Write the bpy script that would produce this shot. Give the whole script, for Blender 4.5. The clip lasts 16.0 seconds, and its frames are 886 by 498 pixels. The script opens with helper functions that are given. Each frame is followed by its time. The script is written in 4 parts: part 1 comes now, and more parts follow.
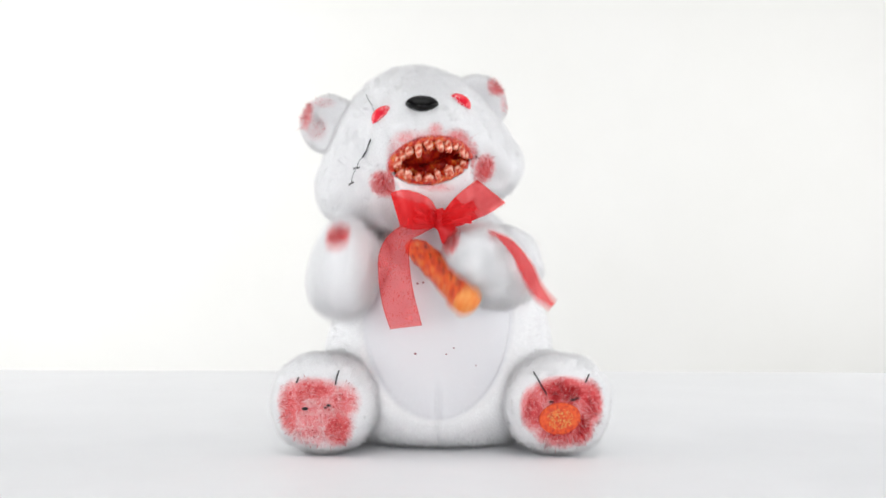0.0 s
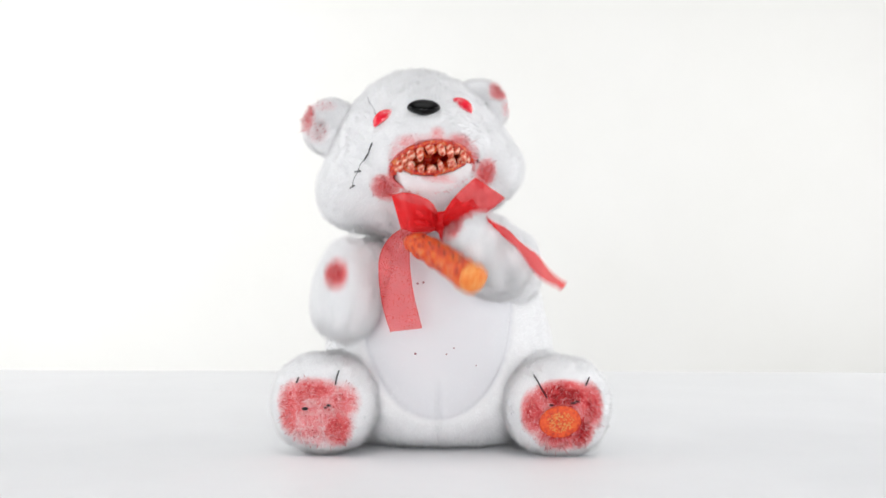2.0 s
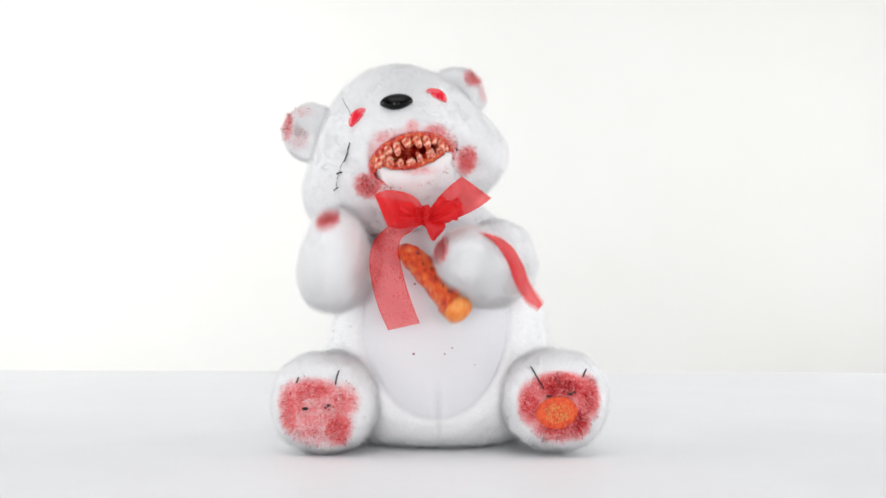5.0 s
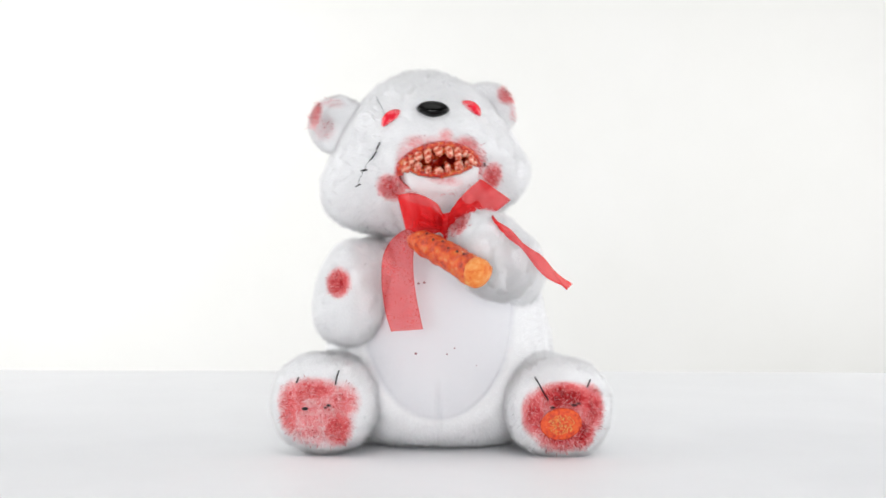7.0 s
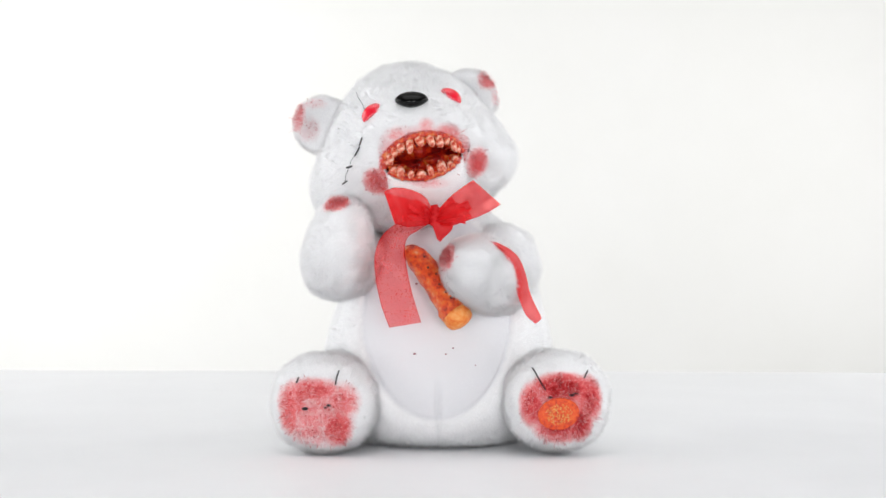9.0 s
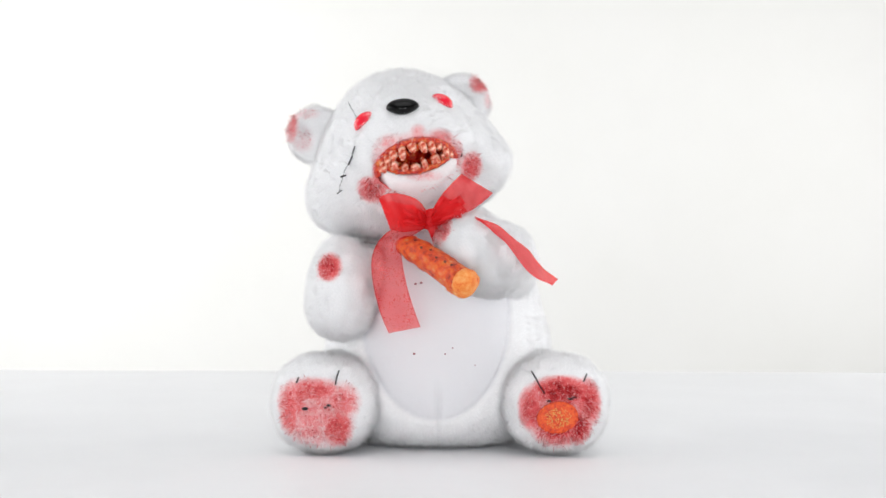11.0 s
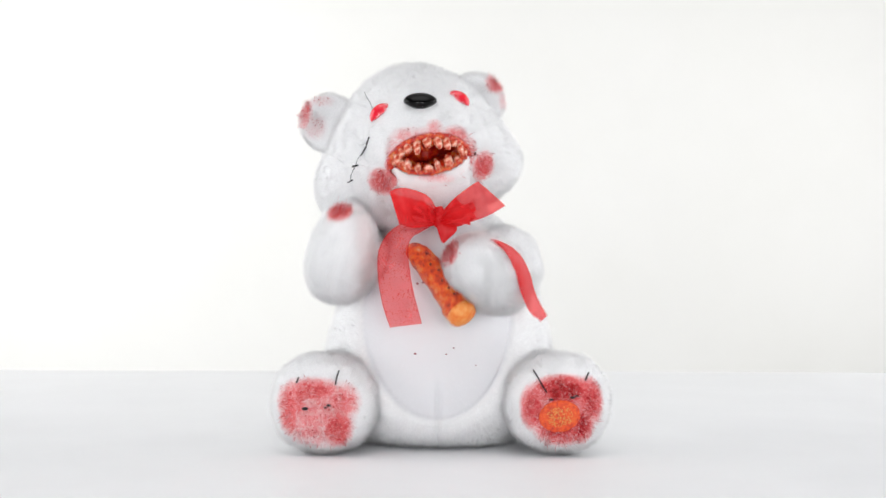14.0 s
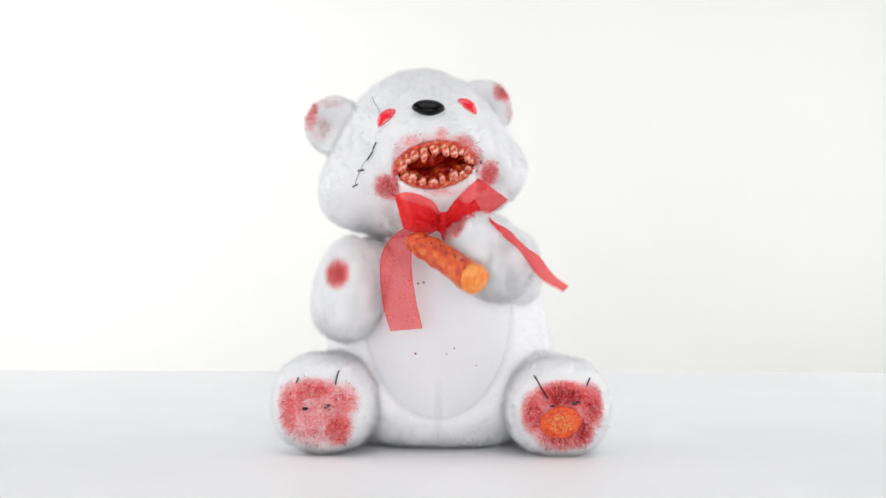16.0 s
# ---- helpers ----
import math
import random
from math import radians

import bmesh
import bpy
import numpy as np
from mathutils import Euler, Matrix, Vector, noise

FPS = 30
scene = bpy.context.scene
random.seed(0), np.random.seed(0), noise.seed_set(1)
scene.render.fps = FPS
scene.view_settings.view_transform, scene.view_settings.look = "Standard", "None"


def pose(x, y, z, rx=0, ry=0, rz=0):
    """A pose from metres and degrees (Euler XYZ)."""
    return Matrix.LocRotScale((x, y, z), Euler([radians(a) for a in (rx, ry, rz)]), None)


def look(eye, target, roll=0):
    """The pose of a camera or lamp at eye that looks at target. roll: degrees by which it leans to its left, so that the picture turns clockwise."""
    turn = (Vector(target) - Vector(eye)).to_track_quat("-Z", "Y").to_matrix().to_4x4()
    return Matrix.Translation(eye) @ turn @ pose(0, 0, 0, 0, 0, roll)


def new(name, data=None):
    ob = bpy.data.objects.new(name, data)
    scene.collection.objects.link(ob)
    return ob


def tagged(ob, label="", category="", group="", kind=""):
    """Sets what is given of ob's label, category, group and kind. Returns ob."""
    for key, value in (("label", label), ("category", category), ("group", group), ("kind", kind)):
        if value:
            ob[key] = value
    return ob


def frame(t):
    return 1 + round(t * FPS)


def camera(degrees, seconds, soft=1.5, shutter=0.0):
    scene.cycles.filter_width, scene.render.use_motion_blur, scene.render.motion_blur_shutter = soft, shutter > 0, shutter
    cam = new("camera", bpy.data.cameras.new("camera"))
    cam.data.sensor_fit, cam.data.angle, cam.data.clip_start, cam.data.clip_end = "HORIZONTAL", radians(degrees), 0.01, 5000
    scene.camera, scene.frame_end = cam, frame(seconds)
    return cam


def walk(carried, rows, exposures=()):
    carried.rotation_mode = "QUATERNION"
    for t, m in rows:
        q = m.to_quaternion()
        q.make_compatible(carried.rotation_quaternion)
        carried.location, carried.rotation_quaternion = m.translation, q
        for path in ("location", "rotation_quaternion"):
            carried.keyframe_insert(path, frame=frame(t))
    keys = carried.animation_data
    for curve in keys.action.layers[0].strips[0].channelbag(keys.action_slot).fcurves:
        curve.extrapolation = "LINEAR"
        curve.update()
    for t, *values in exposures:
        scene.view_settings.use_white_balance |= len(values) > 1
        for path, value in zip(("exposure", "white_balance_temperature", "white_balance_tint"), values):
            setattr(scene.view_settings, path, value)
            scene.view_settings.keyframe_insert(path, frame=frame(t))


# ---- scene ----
cam = camera(35, 16.0, shutter=0.5)
EYE = (0.0, -1.07, 0.156)
STAND = pose(*EYE, 90, 0, 0) @ pose(0, 0, 0, 0, 0, 0.18)
walk(cam, [(0.0, STAND), (16.0, STAND)])

# ---- world, lamps, exposure ----
world = bpy.data.worlds.new("studio_air")
scene.world = world
world.use_nodes = True
world.node_tree.nodes["Background"].inputs["Color"].default_value = (1.0, 0.995, 0.99, 1)
world.node_tree.nodes["Background"].inputs["Strength"].default_value = 0.05
scene.view_settings.exposure = -0.09


def area_lamp(name, eye, target, width, height, watts, colour=(0.985, 0.99, 1.0)):
    data = bpy.data.lights.new(name, "AREA")
    data.shape, data.size, data.size_y, data.energy, data.color = "RECTANGLE", width, height, watts, colour
    ob = new(name, data)
    ob.matrix_world = look(eye, target)
    return ob


area_lamp("softbox_lamp_left", (-1.4, 0.05, 0.4), (0, 0.05, 0.12), 1.3, 1.4, 13)
area_lamp("softbox_lamp_right", (1.4, 0.1, 0.4), (0, 0.05, 0.12), 1.3, 1.4, 13.5)
area_lamp("front_lamp_left", (-0.45, -2.0, 0.22), (0, 0.1, 0.1), 0.42, 0.6, 10.5)
area_lamp("front_lamp_right", (0.45, -2.0, 0.22), (0, 0.1, 0.1), 0.42, 0.6, 10.5)
# unseen fill from above, added to flatten the light and brighten the tabletop
area_lamp("overhead_fill_lamp", (0.0, -0.65, 1.9), (0, -0.5, 0), 2.0, 1.6, 15)
area_lamp("backdrop_lamp_left", (-1.5, 1.2, 0.45), (0.1, 2.6, 0.1), 0.6, 1.4, 25, (1.0, 0.995, 0.965))
area_lamp("backdrop_lamp_right", (1.5, 1.2, 0.45), (-0.1, 2.6, 0.1), 0.6, 1.4, 16, (1.0, 0.995, 0.97))


# ---- materials ----
def shader(name, rough=0.6):
    m = bpy.data.materials.new(name)
    m.use_nodes = True
    nt = m.node_tree
    b = nt.nodes["Principled BSDF"]
    b.inputs["Roughness"].default_value = rough
    return m, nt, b


def link(nt, a, out, b, inp):
    nt.links.new(a.outputs[out], b.inputs[inp])


def noise_node(nt, scale, detail=4.0, rough=0.6):
    co = nt.nodes.new("ShaderNodeTexCoord")
    n = nt.nodes.new("ShaderNodeTexNoise")
    n.inputs["Scale"].default_value, n.inputs["Detail"].default_value, n.inputs["Roughness"].default_value = scale, detail, rough
    link(nt, co, "Object", n, "Vector")
    return n


def ramp_node(nt, src, out, stops):
    r = nt.nodes.new("ShaderNodeValToRGB")
    el = r.color_ramp.elements
    while len(el) < len(stops):
        el.new(0.5)
    for e, (p, c) in zip(el, stops):
        e.position, e.color = p, (*c, 1)
    link(nt, src, out, r, "Fac")
    return r


def bump_node(nt, src, out, b, strength, distance):
    n = nt.nodes.new("ShaderNodeBump")
    n.inputs["Strength"].default_value, n.inputs["Distance"].default_value = strength, distance
    link(nt, src, out, n, "Height")
    link(nt, n, "Normal", b, "Normal")


def mottled(name, stops, scale, rough, bump=0.3, depth=0.001, spec=0.5, coat=0.0):
    """A surface whose colour wanders between the stops with a noise of that scale."""
    m, nt, b = shader(name, rough)
    n = noise_node(nt, scale)
    r = ramp_node(nt, n, "Fac", stops)
    link(nt, r, "Color", b, "Base Color")
    b.inputs["Specular IOR Level"].default_value = spec
    b.inputs["Coat Weight"].default_value = coat
    fine = noise_node(nt, scale * 4)
    bump_node(nt, fine, "Fac", b, bump, depth)
    return m


def plush(name, pale=(0.85, 0.85, 0.86), thin=0.0):
    """White plush that carries the dye held in the mesh's own stain layer, broken up by two noises."""
    m, nt, b = shader(name, 0.95)
    b.inputs["Specular IOR Level"].default_value = 0.15
    big = noise_node(nt, 60, 3)
    base = ramp_node(nt, big, "Fac", [(0.3, tuple(c * 0.97 for c in pale)), (0.7, pale)])
    at_, short = nt.nodes.new("ShaderNodeAttribute"), nt.nodes.new("ShaderNodeAttribute")
    at_.attribute_name, short.attribute_name = "stain", "velour"
    cloth = nt.nodes.new("ShaderNodeMix")
    cloth.data_type = "RGBA"
    link(nt, short, "Fac", cloth, "Factor")
    nt.links.new(base.outputs["Color"], cloth.inputs[6])
    cloth.inputs[7].default_value = (0.785, 0.785, 0.81, 1)
    patch = noise_node(nt, 260, 4, 0.65)
    tuft = noise_node(nt, 2200, 2, 0.7)

    def times_add(a, out, m_, k):
        n = nt.nodes.new("ShaderNodeMath")
        n.operation = "MULTIPLY_ADD"
        link(nt, a, out, n, 0)
        n.inputs[1].default_value = m_
        if isinstance(k, float):
            n.inputs[2].default_value = k
        else:
            link(nt, k, 0, n, 2)
        return n

    uneven = times_add(tuft, "Fac", 2.4, times_add(patch, "Fac", 1.8, -1.05))
    wet = nt.nodes.new("ShaderNodeMath")
    wet.operation = "MULTIPLY"
    link(nt, at_, "Fac", wet, 0)
    link(nt, uneven, 0, wet, 1)
    half = times_add(wet, 0, 0.66, 0.0)
    cover = ramp_node(nt, half, 0, [(0.03, (0, 0, 0)), (0.38, (1, 1, 1))])
    dyed = ramp_node(nt, half, 0, [(0.1, (0.86, 0.48, 0.49)), (0.42, (0.82, 0.20, 0.21)), (0.72, (0.66, 0.045, 0.05)), (0.98, (0.24, 0.006, 0.01))])
    mix = nt.nodes.new("ShaderNodeMix")
    mix.data_type = "RGBA"
    link(nt, cover, "Color", mix, "Factor")
    nt.links.new(cloth.outputs[2], mix.inputs[6])
    nt.links.new(dyed.outputs["Color"], mix.inputs[7])
    nt.links.new(mix.outputs[2], b.inputs["Base Color"])
    if thin:
        dim = nt.nodes.new("ShaderNodeMix")
        dim.data_type = "RGBA"
        dim.inputs[0].default_value = 1 - thin
        nt.links.new(mix.outputs[2], dim.inputs[6])
        dim.inputs[7].default_value = (0, 0, 0, 1)
        front, glow, both = nt.nodes.new("ShaderNodeBsdfDiffuse"), nt.nodes.new("ShaderNodeBsdfTranslucent"), nt.nodes.new("ShaderNodeAddShader")
        nt.links.new(dim.outputs[2], front.inputs["Color"])
        nt.links.new(dim.outputs[2], glow.inputs["Color"])
        link(nt, front, 0, both, 0)
        link(nt, glow, 0, both, 1)
        link(nt, both, 0, nt.nodes["Material Output"], "Surface")
    return m


FUR = plush("white_plush", (0.895, 0.895, 0.902))
FIBRE = plush("white_plush_fibre", (0.91, 0.91, 0.917), 0.6)
FLESH = mottled("mouth_flesh", [(0.38, (0.50, 0.006, 0.003)), (0.48, (0.82, 0.03, 0.006)), (0.58, (0.86, 0.15, 0.02)), (0.68, (0.82, 0.34, 0.11))], 170, 0.25, 0.7, 0.002, 0.6, 0.4)
THROAT = mottled("throat_flesh", [(0.40, (0.22, 0.002, 0.001)), (0.5, (0.54, 0.008, 0.003)), (0.61, (0.76, 0.06, 0.008)), (0.72, (0.82, 0.26, 0.05))], 110, 0.25, 0.7, 0.002, 0.6, 0.4)
GUM = mottled("gum", [(0.38, (0.42, 0.006, 0.004)), (0.5, (0.72, 0.035, 0.008)), (0.6, (0.80, 0.18, 0.03)), (0.7, (0.80, 0.36, 0.16))], 280, 0.3, 0.7, 0.0015, 0.6, 0.4)
TOOTH = mottled("tooth_enamel", [(0.36, (0.46, 0.014, 0.006)), (0.46, (0.72, 0.13, 0.06)), (0.57, (0.84, 0.42, 0.29)), (0.7, (0.87, 0.62, 0.50))], 420, 0.22, 0.25, 0.0004, 0.6, 0.3)
EYE_RED = mottled("red_eye_plastic", [(0.35, (0.70, 0.0, 0.015)), (0.6, (0.9, 0.012, 0.04)), (0.8, (0.92, 0.2, 0.22))], 500, 0.15, 0.2, 0.0004, 0.6, 0.6)
NOSE = mottled("black_nose_plastic", [(0.3, (0.001, 0.001, 0.001)), (0.7, (0.002, 0.002, 0.002))], 200, 0.03, 0.0, 0.0001, 0.2, 0.0)
THREAD = mottled("black_thread", [(0.3, (0.01, 0.01, 0.012)), (0.7, (0.03, 0.03, 0.035))], 900, 0.8)
CARROT = mottled("carrot_skin", [(0.31, (0.24, 0.010, 0.003)), (0.40, (0.66, 0.040, 0.005)), (0.52, (0.86, 0.095, 0.008)), (0.63, (0.88, 0.20, 0.03)), (0.72, (0.9, 0.5, 0.3))], 190, 0.35, 0.9, 0.0025, 0.5, 0.15)
CARROT_END = mottled("carrot_cut_end", [(0.32, (0.72, 0.09, 0.012)), (0.45, (0.82, 0.24, 0.04)), (0.68, (0.88, 0.42, 0.14))], 170, 0.6, 0.4, 0.001, 0.4)
PATCH = mottled("orange_patch", [(0.3, (0.50, 0.018, 0.008)), (0.5, (0.78, 0.075, 0.012)), (0.7, (0.84, 0.18, 0.03))], 420, 0.6)
SPECK = mottled("yellow_stitch", [(0.3, (0.75, 0.35, 0.06)), (0.7, (0.85, 0.6, 0.2))], 400, 0.6)
FLECK = mottled("dried_fleck", [(0.3, (0.22, 0.08, 0.09)), (0.7, (0.4, 0.2, 0.22))], 600, 0.8)
DARK = mottled("dark_spot", [(0.3, (0.02, 0.012, 0.012)), (0.7, (0.08, 0.02, 0.02))], 600, 0.7)
TABLE = mottled("white_table_sheet", [(0.35, (0.86, 0.865, 0.88)), (0.65, (0.885, 0.89, 0.905))], 6, 0.55, 0.15, 0.0006, 0.3)
PAPER = mottled("white_backdrop_paper", [(0.35, (0.88, 0.88, 0.87)), (0.65, (0.9, 0.9, 0.895))], 2, 0.9, 0.05, 0.001, 0.2)
PALE = mottled("pale_studio_wall", [(0.35, (0.62, 0.62, 0.62)), (0.65, (0.66, 0.66, 0.655))], 3, 0.9, 0.2, 0.002, 0.2)
GREY = mottled("grey_studio_wall", [(0.35, (0.16, 0.16, 0.165)), (0.65, (0.19, 0.19, 0.19))], 3, 0.9, 0.2, 0.002, 0.2)
METAL = mottled("painted_table_leg", [(0.3, (0.5, 0.5, 0.5)), (0.7, (0.55, 0.55, 0.55))], 50, 0.4)


def organza(name, thin, tint, deep=1.0):
    m, nt, b = shader(name, 0.45)
    co = nt.nodes.new("ShaderNodeTexCoord")
    wv = nt.nodes.new("ShaderNodeTexNoise")
    wv.inputs["Scale"].default_value, wv.inputs["Detail"].default_value = 90, 6
    link(nt, co, "Object", wv, "Vector")
    r = ramp_node(nt, wv, "Fac", [(0.3, (0.84 * deep, 0.008, 0.014)), (0.7, (0.93 * deep, 0.024, 0.030))])
    link(nt, r, "Color", b, "Base Color")
    b.inputs["Specular IOR Level"].default_value = 0.35
    tr = nt.nodes.new("ShaderNodeBsdfTranslucent")
    link(nt, r, "Color", tr, "Color")
    clear = nt.nodes.new("ShaderNodeBsdfTransparent")
    clear.inputs["Color"].default_value = (1, tint, tint, 1)
    m1, m2 = nt.nodes.new("ShaderNodeMixShader"), nt.nodes.new("ShaderNodeMixShader")
    m1.inputs[0].default_value = 0.2
    link(nt, b, 0, m1, 1)
    link(nt, tr, 0, m1, 2)
    weave = noise_node(nt, 900, 2)
    fac = ramp_node(nt, weave, "Fac", [(0.3, (thin - 0.025,) * 3), (0.7, (thin + 0.025,) * 3)])
    link(nt, fac, "Color", m2, 0)
    link(nt, m1, 0, m2, 1)
    link(nt, clear, 0, m2, 2)
    link(nt, m2, 0, nt.nodes["Material Output"], "Surface")
    return m


RIBBON = organza("red_organza", 0.5, 0.36)
FOLDED = organza("folded_red_organza", 0.2, 0.12, 0.85)
SHEER = organza("sheer_red_organza", 0.6, 0.52)


# ---- mesh tools ----
def at(u, v, y):
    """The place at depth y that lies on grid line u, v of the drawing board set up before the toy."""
    k = (y - EYE[1]) / 2486.5
    return np.array([(u - 784) * k, y, EYE[2] - (v - 441) * k])


def ell(c, r, nu=64, nv=40, axis="y", shape=None):
    """An ellipsoid's points and quads, its poles along an axis; shape(unit) may give a factor for each direction."""
    th = np.linspace(0, math.pi, nv + 1)[1:-1]
    ph = np.arange(nu) / nu * 2 * math.pi
    d = np.array([[math.sin(a) * math.cos(b), math.sin(a) * math.sin(b), math.cos(a)] for a in th for b in ph])
    d = np.vstack([d, [[0, 0, 1], [0, 0, -1]]])
    if axis == "y":
        d = np.stack([d[:, 0], -d[:, 2], d[:, 1]], 1)
    f, n = [], len(th)
    for i in range(n - 1):
        for j in range(nu):
            f.append((i * nu + j, (i + 1) * nu + j, (i + 1) * nu + (j + 1) % nu, i * nu + (j + 1) % nu))
    for j in range(nu):
        f.append((n * nu, j, (j + 1) % nu))
        f.append((n * nu + 1, (n - 1) * nu + (j + 1) % nu, (n - 1) * nu + j))
    s = shape(d) if shape else 1.0
    p = d * np.asarray(r) * (s[:, None] if shape else 1.0)
    return p + np.asarray(c), f


def join(*sets):
    vs, fs, n = [], [], 0
    for v, f in sets:
        vs.append(np.asarray(v))
        fs += [tuple(i + n for i in q) for q in f]
        n += len(v)
    return np.vstack(vs), fs


def tris(f):
    out = []
    for q in f:
        for i in range(1, len(q) - 1):
            out.append((q[0], q[i], q[i + 1]))
    return np.array(out)


def normals_of(v, f):
    t = tris(f)
    n = np.cross(v[t[:, 1]] - v[t[:, 0]], v[t[:, 2]] - v[t[:, 0]])
    out = np.zeros_like(v)
    for i in range(3):
        np.add.at(out, t[:, i], n)
    return out / np.maximum(np.linalg.norm(out, axis=1, keepdims=True), 1e-12)


def part(name, v, f, material, parent=None, label="", origin=(0, 0, 0), smooth=True):
    """One mesh object from points in the toy's own space, with its origin at the given place."""
    me = bpy.data.meshes.new(name)
    o = np.asarray(origin, float)
    me.from_pydata((np.asarray(v) - o).tolist(), [], [tuple(int(i) for i in q) for q in f])
    me.materials.append(material)
    me.polygons.foreach_set("use_smooth", [smooth] * len(me.polygons))
    me.update()
    bm = bmesh.new()
    bm.from_mesh(me)
    bmesh.ops.recalc_face_normals(bm, faces=bm.faces)
    bm.to_mesh(me)
    bm.free()
    ob = new(name, me)
    ob.location = o
    if parent:
        ob.parent = parent
        if parent.parent or parent.type == "MESH":
            ob.location = Vector(o) - parent_place(parent)
    if label:
        tagged(ob, label)
    return ob


def parent_place(ob):
    p = Vector(ob.location)
    while ob.parent:
        ob = ob.parent
        p += ob.location
    return p


RNG = np.random.default_rng(4)


def dye(p, spots):
    s = np.zeros(len(p))
    for c, r, k in spots:
        d = np.linalg.norm((p - np.asarray(c)) / np.asarray(r), axis=1)
        s = np.maximum(s, k * np.clip(1.25 * (1 - d ** 1.6), 0, 1))
    return s


WAVE = np.random.default_rng(11)
WAVE_K, WAVE_P = WAVE.normal(0, 1, (3, 10, 3)), WAVE.uniform(0, 6.283, (3, 10))


def drift(p, scale):
    """A soft field of directions over the places p, so that neighbouring fibres lie together in tufts."""
    return np.stack([np.sin(p @ (WAVE_K[c].T * scale) + WAVE_P[c]).sum(1) for c in range(3)], 1) / 3.2


def furry(name, v, f, parent, spots, count, length, origin, label="", nap=(0, 0, -1), trim=None, extra=None, panel=None):
    """A plush part: its padded skin and a coat of soft tapering fibres, in one mesh."""
    v = np.asarray(v, float)
    n = normals_of(v, f)
    t = tris(f)
    a, b, c = v[t[:, 0]], v[t[:, 1]], v[t[:, 2]]
    area = np.linalg.norm(np.cross(b - a, c - a), axis=1)
    pick = RNG.choice(len(t), count, p=area / area.sum())
    w = RNG.random((count, 2))
    flip = w.sum(1) > 1
    w[flip] = 1 - w[flip]
    w0 = 1 - w.sum(1)
    pos = a[pick] * w0[:, None] + b[pick] * w[:, :1] + c[pick] * w[:, 1:]
    nor = n[t[pick, 0]] * w0[:, None] + n[t[pick, 1]] * w[:, :1] + n[t[pick, 2]] * w[:, 1:]
    nor /= np.maximum(np.linalg.norm(nor, axis=1, keepdims=True), 1e-9)
    tuft = drift(pos, 330.0)
    run = length * RNG.uniform(0.45, 1.1, count) * (1 + 0.25 * np.clip(tuft[:, 0], -1, 1.6))
    run = np.where(RNG.random(count) < 0.06, run * 1.6, run)
    if trim:
        run = run * trim(pos)
    lean = RNG.normal(0, 0.26, (count, 3)) + 0.24 * tuft + 0.25 * np.asarray(nap)
    way = nor + lean
    way /= np.linalg.norm(way, axis=1, keepdims=True)
    side = np.cross(way, nor + RNG.normal(0, 0.15, (count, 3)))
    side /= np.maximum(np.linalg.norm(side, axis=1, keepdims=True), 1e-9)
    half = RNG.uniform(0.00009, 0.00019, count)
    sf = dye(pos, spots)
    if extra:
        sf = np.maximum(sf, extra(pos))
    # the dye has clotted some fibres into dark thick hairs and left others pale
    clot = (sf > 0.12) & (RNG.random(count) < 0.045)
    half, run = np.where(clot, half * 2.1, half)[:, None], np.where(clot, run * 1.2, run)
    sf = sf * np.clip(np.exp(RNG.normal(-0.22, 0.55, count)), 0.2, 2.2) * RNG.choice((0.2, 1.0), count, p=(0.25, 0.75))
    sf = np.where(clot, 1.1 + RNG.random(count) * 0.6, sf)
    root = pos - nor * 0.0006
    blades = np.stack([root - side * half, root + side * half, pos + way * run[:, None]], 1).reshape(-1, 3)
    o = np.asarray(origin, float)
    base = len(v)
    tri = (np.arange(count * 3).reshape(-1, 3) + base).tolist()
    me = bpy.data.meshes.new(name)
    me.from_pydata((np.vstack([v, blades]) - o).tolist(), [], [tuple(q) for q in f] + [tuple(q) for q in tri])
    me.materials.append(FUR)
    me.materials.append(FIBRE)
    me.polygons.foreach_set("use_smooth", [True] * len(me.polygons))
    me.polygons.foreach_set("material_index", [0] * len(f) + [1] * count)
    if panel:
        me.attributes.new("velour", "FLOAT", "POINT").data.foreach_set("value", np.concatenate([panel(v), np.repeat(panel(pos), 3)]).astype(np.float32))
    st = np.maximum(dye(v, spots), extra(v)) if extra else dye(v, spots)
    at_ = me.attributes.new("stain", "FLOAT", "POINT")
    at_.data.foreach_set("value", np.concatenate([st, np.repeat(sf, 3)]).astype(np.float32))
    me.update()
    tip = way * 0.08 + nor * 0.92
    nn = np.vstack([n, np.repeat(tip / np.linalg.norm(tip, axis=1, keepdims=True), 3, 0)])
    me.normals_split_custom_set_from_vertices(nn.tolist())
    ob = new(name, me)
    ob.location = o
    ob.parent = parent
    if parent.type == "MESH":
        ob.location = Vector(o) - parent_place(parent)
    if label:
        tagged(ob, label)
    return ob


def box(x0, x1, y0, y1, z0, z1):
    v = [(x, y, z) for z in (z0, z1) for y in (y0, y1) for x in (x0, x1)]
    return np.array(v, float), [(0, 2, 3, 1), (4, 5, 7, 6), (0, 1, 5, 4), (2, 6, 7, 3), (0, 4, 6, 2), (1, 3, 7, 5)]


